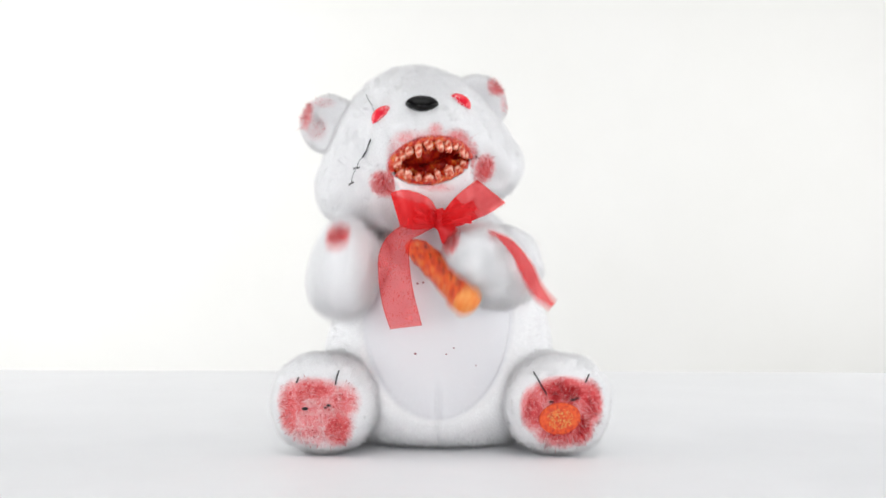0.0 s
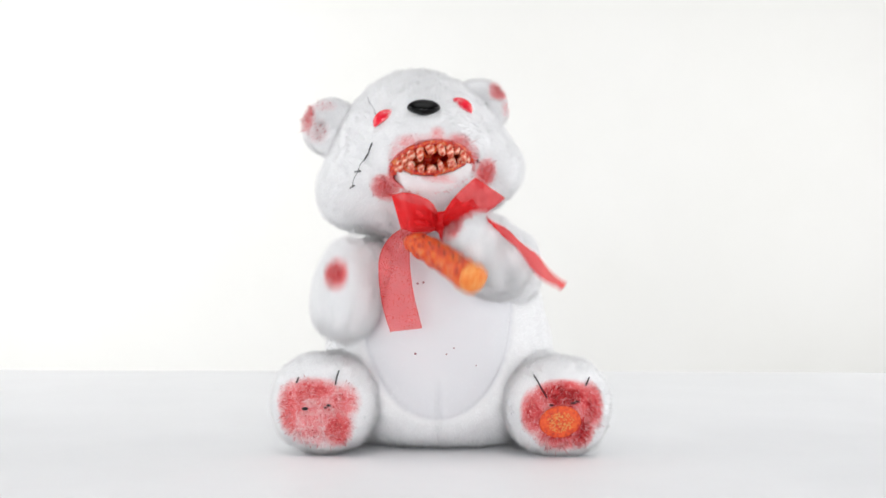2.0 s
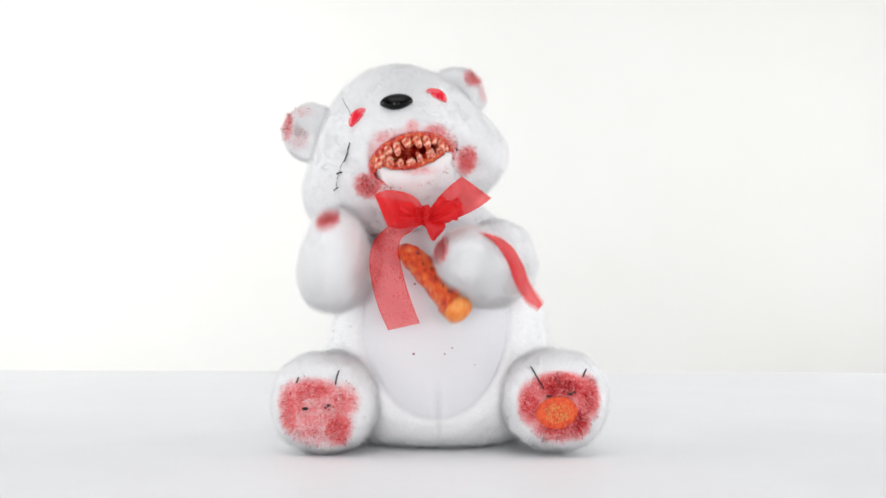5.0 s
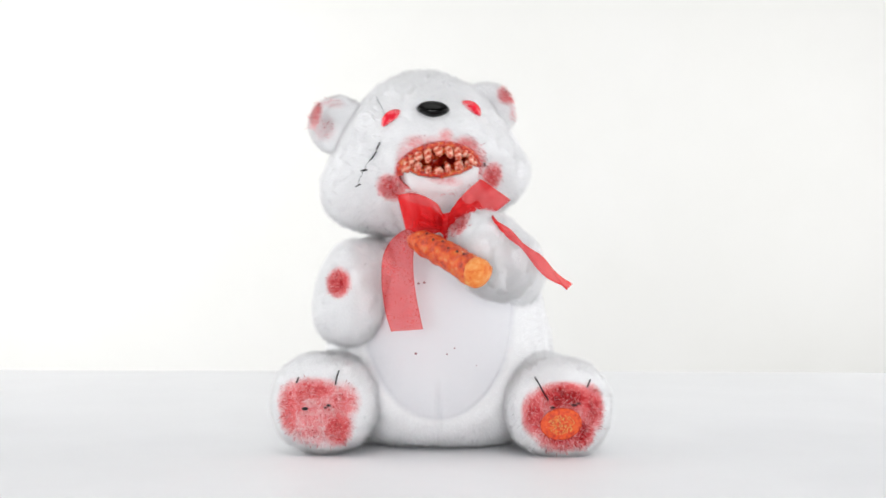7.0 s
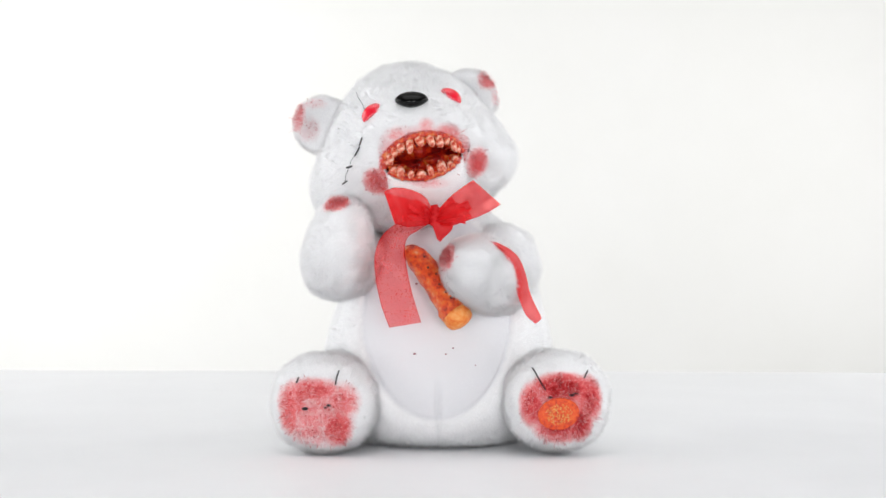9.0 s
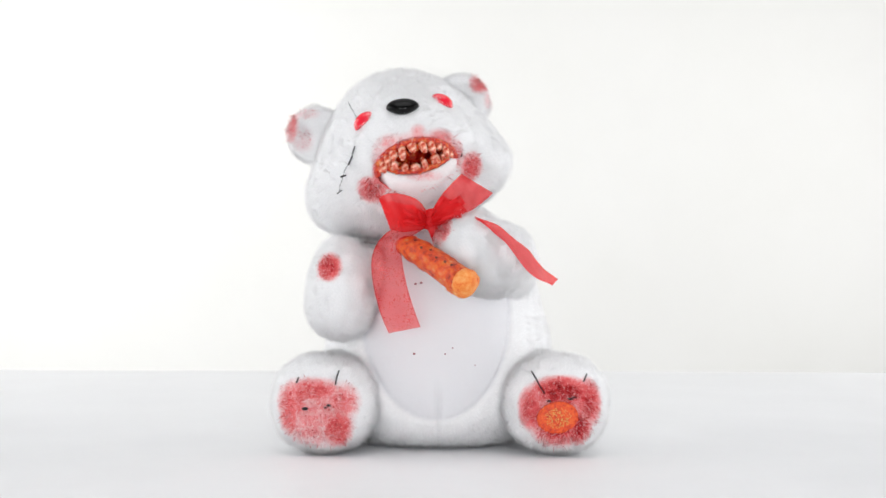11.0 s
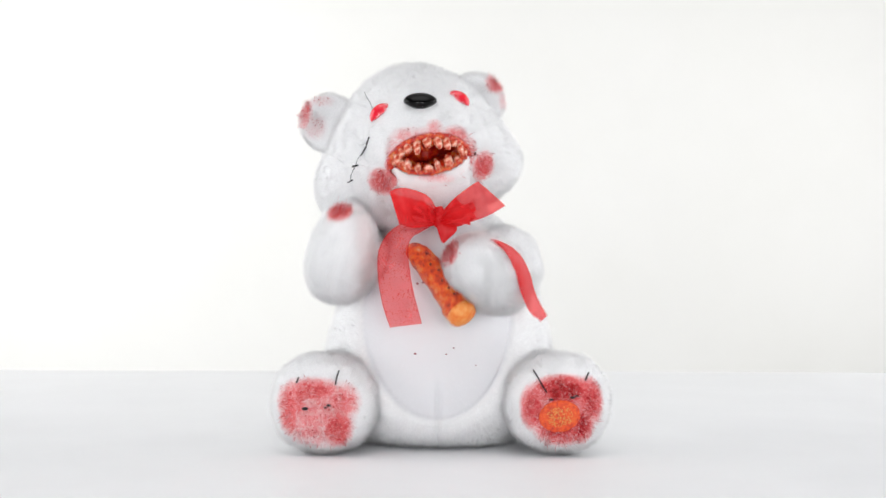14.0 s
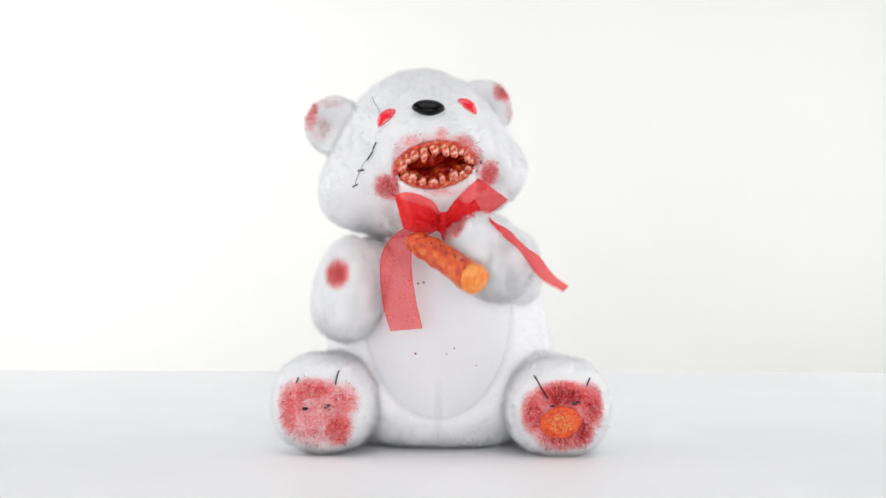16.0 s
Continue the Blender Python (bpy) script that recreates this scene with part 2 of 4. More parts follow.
def tube(points, radius, sides=8, ends=True):
    """A round cord along the points; radius may be a number or one for each point."""
    p = np.asarray(points, float)
    rad = np.broadcast_to(radius, len(p))
    v, f = [], []
    for i in range(len(p)):
        d = p[min(i + 1, len(p) - 1)] - p[max(i - 1, 0)]
        d /= max(np.linalg.norm(d), 1e-9)
        a = np.cross(d, (0.31, 0.82, 0.47))
        a /= np.linalg.norm(a)
        b = np.cross(d, a)
        for j in range(sides):
            g = 2 * math.pi * j / sides
            v.append(p[i] + rad[i] * (a * math.cos(g) + b * math.sin(g)))
    for i in range(len(p) - 1):
        for j in range(sides):
            f.append((i * sides + j, i * sides + (j + 1) % sides, (i + 1) * sides + (j + 1) % sides, (i + 1) * sides + j))
    if ends:
        f.append(tuple(range(sides))[::-1])
        f.append(tuple((len(p) - 1) * sides + j for j in range(sides)))
    return np.array(v), f


def curve_through(points, n):
    """n points on a smooth curve through the given ones."""
    p = np.asarray(points, float)
    q = np.vstack([2 * p[0] - p[1], p, 2 * p[-1] - p[-2]])
    out = []
    for s in np.linspace(0, len(p) - 1, n):
        i = min(int(s), len(p) - 2)
        t = s - i
        a, b, c, d = q[i:i + 4]
        out.append(0.5 * (2 * b + (c - a) * t + (2 * a - 5 * b + 4 * c - d) * t * t + (3 * b - a - 3 * c + d) * t ** 3))
    return np.array(out)


def ribbon(left, right, n=26, m=7, belly=0.002, seed=0, pleat=0.0, knot=0.0):
    """A strip of cloth between two edges, slightly bowed across, with soft waves; pleats fan out from the end at the knot."""
    a, b = curve_through(left, n), curve_through(right, n)
    v, f = [], []
    for i in range(n):
        for j in range(m):
            w = j / (m - 1)
            p = a[i] * (1 - w) + b[i] * w
            lift = belly * math.sin(math.pi * w) + 0.0012 * math.sin(i * 0.55 + w * 4 + seed) + 0.0011 * math.sin(w * 15 + seed) * max(0.15, abs(2 * i / n - 1))
            lift += pleat * math.sin(math.pi * w) * math.sin(w * 19 + seed * 1.7 + 2.5 * i / n) * math.exp(-(abs(i / (n - 1) - knot) / 0.42) ** 2)
            v.append(p + np.array([0, -lift, 0.0001 * math.sin(i * 1.3 + seed)]))
    for i in range(n - 1):
        for j in range(m - 1):
            f.append((i * m + j, i * m + j + 1, (i + 1) * m + j + 1, (i + 1) * m + j))
    v = np.array(v)
    return join((v, f), tube(v[0::m], 0.0003, 5), tube(v[m - 1::m], 0.0003, 5))


# ---- the studio ----
def wall(name, v, f, material, label):
    return tagged(part(name, v, f, material, smooth=False), label, "wall", kind="structure")


FLOOR_Z = -0.75
tagged(part("floor", *box(-2.6, 2.6, -3.2, 2.9, FLOOR_Z - 0.1, FLOOR_Z), GREY, smooth=False), "dull grey studio floor under the table", "floor", kind="structure")
# unseen walls and ceiling, added and kept pale to bounce fill onto the toy
wall("wall_west", *box(-2.7, -2.6, -3.2, 2.9, FLOOR_Z, 2.3), PALE, "plain pale studio side wall")
wall("wall_east", *box(2.6, 2.7, -3.2, 2.9, FLOOR_Z, 2.3), PALE, "plain pale studio side wall")
wall("wall_south", *box(-2.7, 2.7, -3.3, -3.2, FLOOR_Z, 2.3), PALE, "plain pale studio wall behind the camera")
wall("wall_north", *box(-2.7, 2.7, 2.9, 3.0, FLOOR_Z, 2.3), GREY, "plain grey studio wall behind the backdrop")
tagged(part("ceiling", *box(-2.7, 2.7, -3.3, 3.0, 2.3, 2.4), PALE, smooth=False), "unseen pale ceiling, added to bounce fill light", "ceiling", kind="structure")
tagged(part("backdrop", *box(-2.2, 2.2, 2.6, 2.604, FLOOR_Z, 2.1), PAPER, smooth=False), "bright seamless white paper backdrop", "backdrop", kind="structure")


def build_table():
    """A table whose white top ends in a soft rounded edge behind the toy."""
    root = tagged(new("table"), "large white table with a smooth matt top", "table")
    w, y0, y1, r = 1.1, -1.0, 0.735, 0.012
    prof = [(y0, -0.03), (y0, -r)] + [(y0 + r - r * math.cos(g), -r + r * math.sin(g)) for g in np.linspace(0.2, math.pi / 2, 5)]
    prof += [(y1 - r + r * math.sin(g), -r + r * math.cos(g)) for g in np.linspace(0, math.pi / 2, 6)] + [(y1, -0.03)]
    xs = np.linspace(-w, w, 45)
    v, f, k = [], [], len(prof)
    for x in xs:
        dy = 0.004 * math.sin(x * 7 + 1) + 0.003 * math.sin(x * 17)
        for y, z in prof:
            v.append((x, y + (dy if y > 0 else 0), z))
    for i in range(len(xs) - 1):
        for j in range(k):
            f.append((i * k + j, i * k + (j + 1) % k, (i + 1) * k + (j + 1) % k, (i + 1) * k + j))
    f += [tuple(range(k)), tuple((len(xs) - 1) * k + j for j in range(k))]
    part("tabletop", v, f, TABLE, root, "matt white tabletop")
    for x in (-0.95, 0.95):
        for y in (-0.85, 0.6):
            part("leg", *box(x - 0.025, x + 0.025, y - 0.025, y + 0.025, FLOOR_Z, -0.031), METAL, root, smooth=False)


build_table()

# ---- the bear ----
BEAR = tagged(new("teddy_bear"), "white plush toy bear with red stains, sitting on the table", "plush toy")
SWAY_AT = at(745, 600, 0.05)


def build_torso():
    rows = [(0.0, 58, 50), (0.004, 74, 66), (0.012, 84, 76), (0.025, 91, 84), (0.04, 95, 88), (0.06, 97, 89), (0.08, 94, 86), (0.1, 89.5, 82), (0.12, 84, 76),
            (0.14, 77, 69), (0.157, 69, 61), (0.172, 58, 52), (0.185, 44, 40), (0.195, 28, 26)]
    z, a, b = (np.array(c) for c in zip(*rows))
    zs = np.concatenate([np.linspace(0, 0.03, 16)[:-1], np.linspace(0.03, 0.195, 60)])
    aa, bb = np.interp(zs, z, a) / 1040, np.interp(zs, z, b) / 1000
    k = np.ones(5) / 5
    aa[3:-3], bb[3:-3] = np.convolve(aa, k, "same")[3:-3], np.convolve(bb, k, "same")[3:-3]
    nu, v, f = 260, [], []
    for h, p, q in zip(zs, aa, bb):
        for j in range(nu):
            g = 2 * math.pi * j / nu
            cx, cy = math.sin(g), -math.cos(g)
            x, y = p * cx, q * cy
            push = 0.0
            if cy < 0:
                # seam round the smooth belly panel, and the short seam below it
                e = math.hypot((x + 0.002) / 0.0585, (h - 0.105) / 0.080)
                if h < 0.15:
                    push -= 0.0026 * math.exp(-((e - 1) / 0.022) ** 2)
                    push += 0.0016 * math.exp(-((e - 1.16) / 0.1) ** 2) - 0.0008 * math.exp(-((e - 0.9) / 0.1) ** 2)
                if h < 0.06:
                    push -= 0.0034 * min(1, (0.06 - h) / 0.02) * math.exp(-(x / 0.0018) ** 2)
            wob = noise.noise(Vector((x * 30, y * 30, h * 30))) * 0.0016
            s = 1 + (push + wob) / 0.085
            v.append((-0.0035 + x * s, 0.085 + y * s, h))
    for i in range(len(zs) - 1):
        for j in range(nu):
            f.append((i * nu + j, i * nu + (j + 1) % nu, (i + 1) * nu + (j + 1) % nu, (i + 1) * nu + j))
    f += [tuple(range(nu))[::-1], tuple((len(zs) - 1) * nu + j for j in range(nu))]
    v = np.array(v)

    def panel(p):
        e = np.hypot((p[:, 0] + 0.0055) / 0.0585, (p[:, 2] - 0.105) / 0.080)
        return np.clip((1.01 - e) / 0.025, 0, 1) * (p[:, 1] < 0.06)

    def trim(p):
        e = np.hypot((p[:, 0] + 0.0055) / 0.0585, (p[:, 2] - 0.105) / 0.080)
        seam = (np.abs(e - 1.0) < 0.022) | ((np.abs(p[:, 0] + 0.0035) < 0.0011) & (p[:, 2] < 0.052))
        return (1 - 0.7 * panel(p)) * np.where(seam & (p[:, 1] < 0.06), 0.2, 1.0)

    ob = furry("torso", v, f, BEAR, [], 150000, 0.0032, (-0.0035, 0.085, 0.0), "white plush body with a smooth stitched belly panel", trim=trim, panel=panel)
    tree = BVHTree.FromPolygons([tuple(p) for p in v], [tuple(q) for q in f])
    for u, w, r in ((733, 627, 0.0009), (788, 627, 0.0006), (801, 616, 0.0006), (735, 503, 0.0009), (745, 501, 0.0009), (841, 646, 0.0005)):
        p, nrm = on_skin(tree, u, w)
        v1, f1 = ell(p, (r * 1.3, 0.0008, r), 8, 6)
        part("fleck", v1, f1, FLECK, ob, "tiny dried red fleck", origin=p)
    return ob


def on_skin(tree, u, w):
    """Where a sight line of the drawing board meets a skin, and the skin's normal."""
    d = Vector(at(u, w, 0.3)) - Vector(EYE)
    hit, nrm, _, _ = tree.ray_cast(Vector(EYE), d.normalized())
    if hit is None:
        return at(u, w, 0.03), np.array((0, -1, 0))
    return np.array(hit), np.array(nrm)


TILT = radians(-15.1)
HEAD = at(715, 270, 0.055)


def tilted(p):
    """From the head's own upright space to its resting tilt."""
    p = np.atleast_2d(np.asarray(p, float))
    c, s = math.cos(TILT), math.sin(TILT)
    return np.stack([p[:, 0] * c + p[:, 2] * s, p[:, 1], -p[:, 0] * s + p[:, 2] * c], 1) + HEAD


MOUTH = (0.0057, -0.0112)
MOUTH_R = (0.0305, 0.0178)


def head_shape(d):
    """Distance factor of the padded head: cheeks, muzzle, brow."""
    def bump(way, k, width):
        w = np.asarray(way, float) / np.linalg.norm(way)
        return k * np.exp(-(np.arccos(np.clip(d @ w, -1, 1)) / width) ** 2)
    s = 1 + bump((1, -0.12, -0.36), 0.24, 0.38) + bump((-1, -0.12, -0.36), 0.33, 0.45)
    s += bump((0.08, -1, 0.12), 0.22, 0.55) + bump((0, -0.3, 1), 0.062, 0.5)
    s -= bump((0.75, -0.55, 0.35), 0.05, 0.25) + bump((-0.62, -0.65, 0.35), 0.05, 0.25)
    return s


def build_head():
    v, f = ell((0, 0, 0), (0.0675, 0.064, 0.0655), 150, 130, "y", head_shape)
    for i in range(len(v)):
        v[i] *= 1 + 0.010 * noise.noise(Vector(v[i] * 38))
    solid = BVHTree.FromPolygons([tuple(p) for p in tilted(v)], [tuple(q) for q in f])
    e = np.hypot((v[:, 0] - MOUTH[0]) / MOUTH_R[0], (v[:, 2] - MOUTH[1]) / MOUTH_R[1])
    inside = (e < 1) & (v[:, 1] < 0)
    v[inside, 1] += 0.060 * np.clip((1 - e[inside]) * 6, 0, 1)
    w = tilted(v)
    skin = lambda u, h: on_skin(solid, u, h)[0]
    spots = [(skin(653, 328), (0.0145, 0.016, 0.0125), 0.85), (skin(660, 318), (0.013, 0.016, 0.008), 0.6), (skin(828, 284), (0.013, 0.016, 0.014), 0.85),
             (skin(733, 226), (0.008, 0.012, 0.009), 0.4), (skin(775, 236), (0.016, 0.014, 0.010), 0.5), (skin(683, 245), (0.014, 0.014, 0.009), 0.35),
             (skin(730, 240), (0.03, 0.014, 0.008), 0.3), (skin(668, 275), (0.01, 0.014, 0.02), 0.3), (skin(800, 265), (0.008, 0.014, 0.016), 0.5)]

    def trim(p):
        q = p - HEAD
        c, s = math.cos(-TILT), math.sin(-TILT)
        x, z = q[:, 0] * c + q[:, 2] * s, -q[:, 0] * s + q[:, 2] * c
        e = np.hypot((x - MOUTH[0]) / MOUTH_R[0], (z - MOUTH[1]) / MOUTH_R[1])
        return np.where((e < 1.02) & (q[:, 1] < 0), 0.05, 1.0)

    def extra(p):
        q = p - HEAD
        c, s = math.cos(-TILT), math.sin(-TILT)
        x, z = q[:, 0] * c + q[:, 2] * s, -q[:, 0] * s + q[:, 2] * c
        e = np.hypot((x - MOUTH[0]) / MOUTH_R[0], (z - MOUTH[1]) / MOUTH_R[1])
        return np.where(q[:, 1] < 0, 0.95 * np.clip((1.14 - e) / 0.12, 0, 1), 0)

    head = furry("head", w, f, BEAR, spots, 230000, 0.0033, HEAD, "white plush head with red stains round the mouth", trim=trim, extra=extra)

    # ears: cupped discs set into the sides of the crown
    for c, r, tip in ((at(555, 234, 0.055), 0.0224, at(510, 215, 0.045)), (at(809, 172, 0.055), 0.0224, at(843, 134, 0.045))):
        v1, f1 = ell((0, 0, 0), (r, 0.0105, r), 48, 30)
        dd = np.hypot(v1[:, 0], v1[:, 2]) / r
        v1[:, 1] += np.where(v1[:, 1] < 0, 0.006 * np.exp(-(dd / 0.6) ** 2), 0)
        v1[:, 1] -= 0.004 * dd ** 2
        v1 = v1 + c
        spots = [(tip, (0.011, 0.02, 0.010), 0.7), (np.asarray(tip) + (0.009, 0, -0.013), (0.008, 0.02, 0.012), 0.28)] if c[0] > 0 else \
            [(tip, (0.0065, 0.02, 0.017), 0.5), (np.asarray(tip) + (0.012, 0, 0.009), (0.014, 0.02, 0.006), 0.16), (np.asarray(tip) + (0.009, 0, -0.012), (0.013, 0.02, 0.014), 0.16)]
        furry("ear", v1, f1, head, spots, 26000, 0.0034, c, "round white plush ear with a red-stained rim")

    # eyes: half domes of red plastic, the straight side turned to the nose
    for u, h, roll in ((636, 204, 40), (774, 167, -18)):
        p, nrm = on_skin(solid, u, h)
        v1, f1 = ell((0, 0, 0), (0.0098, 0.0052, 0.0078), 36, 24)
        v1[:, 2] = np.where(v1[:, 2] < 0, v1[:, 2] * 0.14, v1[:, 2]) - 0.003
        m = np.array(Euler((0, radians(-roll), 0)).to_matrix())
        part("eye", v1 @ m.T + p, f1, EYE_RED, head, "shiny red half-moon plastic eye", origin=p)
    p, nrm = on_skin(solid, 705, 182)
    v1, f1 = ell((0, 0, 0), (0.0126, 0.0085, 0.0078), 40, 26)
    wide = 1 + np.where(v1[:, 2] < 0, 0.34, 0.06) * v1[:, 2] / 0.0078
    v1[:, 2] = np.where(v1[:, 2] < 0, v1[:, 2] * 0.72, v1[:, 2] * 0.95)
    v1[:, 0] *= wide
    m = np.array(Euler((0, TILT * 0.35, 0)).to_matrix())
    v1[:, 1] += 0.3 * v1[:, 2]
    part("nose", v1 @ m.T + p + (0, -0.001, 0), f1, NOSE, head, "glossy black plastic nose", origin=p)

    # scar: black thread over one eye and cheek, with cross stitches
    for run in (((609, 172), (613, 182), (620, 192), (624, 202)), ((622, 253), (619, 266), (613, 280), (606, 293), (603, 305), (598, 320), (597, 334))):
        pts = [on_skin(solid, u, h)[0] + (0, -0.0018, 0) for u, h in run]
        part("scar_thread", *tube(curve_through(pts, 26), 0.0002, 6), THREAD, head, "thin black thread seam", origin=pts[0])
    for u, h, du, dh, r in ((615, 277, 7, 16, 0.0006), (603, 305, 9, 3, 0.0007), (597, 333, 8, 6, 0.0005), (620, 259, 4, 14, 0.0006), (811, 264, 1, 6, 0.0006)):
        pts = [on_skin(solid, u + s * du / 2, h - s * dh / 2)[0] + (0, -0.0026, 0) for s in (-1, 0, 1)]
        part("stitch", *tube(pts, r, 6), THREAD, head, "short black stitch", origin=pts[1])
    return head, solid


def lip(g, grow=0.0):
    """A point of the mouth's rim, in the head's upright space: g in radians, 0 to the right, pi / 2 at the top."""
    return MOUTH[0] + (MOUTH_R[0] + grow) * math.cos(g), MOUTH[1] + (MOUTH_R[1] + grow) * math.sin(g)


def upright_skin(solid, x, z):
    p = tilted((x, -0.2, z))[0]
    hit, _, _, _ = solid.ray_cast(Vector(p), Vector((0, 1, 0)))
    return (hit[1] if hit else HEAD[1]) - HEAD[1]


def tooth(width, height, thick, seed):
    """A blunt tapering tooth with a rounded cutting edge, root at the origin, crown along +z."""
    rnd = random.Random(seed)
    v, f, nu = [], [], 12
    prof = [(0.0, 0.80), (0.2, 0.98), (0.45, 1.0), (0.68, 0.84), (0.85, 0.6), (0.95, 0.36), (1.0, 0.1)]
    for h, w in prof:
        for j in range(nu):
            g = 2 * math.pi * j / nu
            v.append((width / 2 * w * math.cos(g) + 0.0006 * rnd.uniform(-1, 1), thick / 2 * w * math.sin(g) * (1 + 0.35 * rnd.uniform(-1, 1)), height * h + 0.0005 * rnd.uniform(-1, 1)))
    for i in range(len(prof) - 1):
        for j in range(nu):
            f.append((i * nu + j, i * nu + (j + 1) % nu, (i + 1) * nu + (j + 1) % nu, (i + 1) * nu + j))
    f += [tuple(range(nu))[::-1], tuple((len(prof) - 1) * nu + j for j in range(nu))]
    return np.array(v), f


HINGE = tilted((0.005, 0.03, -0.004))[0]


def build_mouth(head, solid):
    # throat: a bowl sunk into the head
    rings, nu, v, f = 16, 60, [], []
    for i in range(rings + 1):
        e = 1.03 * (1 - i / rings)
        for j in range(nu):
            g = 2 * math.pi * j / nu
            x, z = MOUTH[0] + MOUTH_R[0] * e * math.cos(g), MOUTH[1] + MOUTH_R[1] * e * math.sin(g)
            rx, rz = lip(g)
            y = upright_skin(solid, rx, rz) + 0.001 + 0.027 * (1 - (e / 1.03) ** 3) ** 0.6
            y += (0.0045 * noise.noise(Vector((x * 260, y * 60, z * 190))) + 0.002 * noise.noise(Vector((x * 700, 3, z * 500)))) * min(1, i / 4)
            v.append((x, y, z))
    for i in range(rings):
        for j in range(nu):
            f.append((i * nu + j, i * nu + (j + 1) % nu, (i + 1) * nu + (j + 1) % nu, (i + 1) * nu + j))
    f.append(tuple(rings * nu + j for j in range(nu)))
    part("throat", tilted(v), f, THROAT, head, "wet dark red and amber throat", origin=HEAD)
    # upper gum: a lumpy band under the upper lip
    pts, rad = [], []
    for i, g in enumerate(np.linspace(-0.1, math.pi + 0.1, 60)):
        x, z = lip(g, -0.0009)
        pts.append((x, upright_skin(solid, x, z) + 0.0016, z))
        rad.append(0.0025 + 0.0014 * noise.noise(Vector((i * 0.37, 1, 0))))
    part("upper_gum", *tube(tilted(pts), rad, 10), GUM, head, "ragged orange-red upper gum", origin=HEAD)
    n = 11
    for i in range(n):
        g = math.pi * (0.07 + 0.86 * i / (n - 1))
        x, z = lip(g, -0.0035)
        mid = abs(i - (n - 1) / 2) / ((n - 1) / 2)
        v1, f1 = tooth(0.0068 - 0.0020 * mid + 0.0014 * math.sin(i * 3.1), 0.0094 - 0.0034 * mid + 0.0022 * math.sin(i * 2.3), 0.0034, i)
        m = np.array(Euler((radians(180 - 12), 0, 0)).to_matrix()) @ np.array(Euler((0, radians(14 * math.cos(g) + 7 * math.sin(i * 5.1)), 0)).to_matrix())
        y = upright_skin(solid, x, z) + 0.0005
        v1 = tilted(v1 @ m.T + (x, y, z + 0.0008))
        part("upper_tooth", v1, f1, TOOTH, head, "blunt pinkish tooth smeared with red", origin=v1.mean(0))

    # jaw: the furry chin with its own gum and teeth, built wide open
    nx, nz, v, f = 40, 22, [], []
    for side in (0, 1):
        for i in range(nx + 1):
            g = math.pi + math.pi * (0.02 + 0.96 * i / nx)
            x0, z0 = lip(g, 0.0002)
            for j in range(nz + 1):
                s = j / nz
                x = x0 + (x0 - MOUTH[0]) * 0.05 * s
                z = z0 - s * (0.030 + 0.004 * abs(math.sin(g)))
                y = upright_skin(solid, x, max(z, -0.052)) - 0.0062 * math.sin(math.pi * min(0.5, s * 1.4 + 0.06)) * (1 - 0.8 * (abs(x0 - MOUTH[0]) / MOUTH_R[0]) ** 10) + 0.06 * max(0, s - 0.5) ** 2 + 0.0025 * (abs(x0 - MOUTH[0]) / MOUTH_R[0]) ** 10 * min(1, s * 4) + (0.0 if z > -0.052 else (-0.052 - z) * 0.9)
                if side:
                    y += 0.012
                v.append((x, y, z))
    k = (nx + 1) * (nz + 1)
    q = lambda i, j, s: s * k + i * (nz + 1) + j
    for i in range(nx):
        for j in range(nz):
            f.append((q(i, j, 0), q(i, j + 1, 0), q(i + 1, j + 1, 0), q(i + 1, j, 0)))
            f.append((q(i, j, 1), q(i + 1, j, 1), q(i + 1, j + 1, 1), q(i, j + 1, 1)))
        f.append((q(i, 0, 0), q(i + 1, 0, 0), q(i + 1, 0, 1), q(i, 0, 1)))
        f.append((q(i, nz, 0), q(i, nz, 1), q(i + 1, nz, 1), q(i + 1, nz, 0)))
    f = [t[::-1] for t in f]
    jaw = furry("jaw", tilted(v), f, BEAR, [(tilted((MOUTH[0], -0.07, MOUTH[1] - 0.02))[0], (0.02, 0.03, 0.0055), 0.35)], 24000, 0.0032, HINGE, "white plush lower jaw with teeth")
    pts, rad = [], []
    for i, g in enumerate(np.linspace(math.pi + 0.33, 2 * math.pi - 0.33, 50)):
        x, z = lip(g, -0.0022)
        pts.append((x, upright_skin(solid, x, z) + 0.0018, z))
        rad.append(0.0028 + 0.0016 * noise.noise(Vector((i * 0.41, 5, 0))))
    part("lower_gum", *tube(tilted(pts), rad, 10), GUM, jaw, "ragged orange-red lower gum", origin=HINGE)
    # amber floor behind the lower teeth
    v, f = [], []
    for i in range(31):
        g = math.pi + math.pi * (0.05 + 0.9 * i / 30)
        for j in range(9):
            s = j / 8
            x, z = MOUTH[0] + MOUTH_R[0] * (0.93 - 0.45 * s) * math.cos(g), MOUTH[1] + MOUTH_R[1] * (0.92 - 0.48 * s) * math.sin(g)
            rx, rz = lip(g, -0.002)
            y = upright_skin(solid, rx, rz) + 0.003 + 0.016 * s + 0.005 * noise.noise(Vector((x * 330, s * 3, z * 330)))
            v.append((x, y, z))
    for i in range(30):
        for j in range(8):
            f.append((i * 9 + j, i * 9 + j + 1, (i + 1) * 9 + j + 1, (i + 1) * 9 + j))
    part("jaw_floor", tilted(v), f, FLESH, jaw, "wet amber floor of the mouth", origin=HINGE)
    n = 8
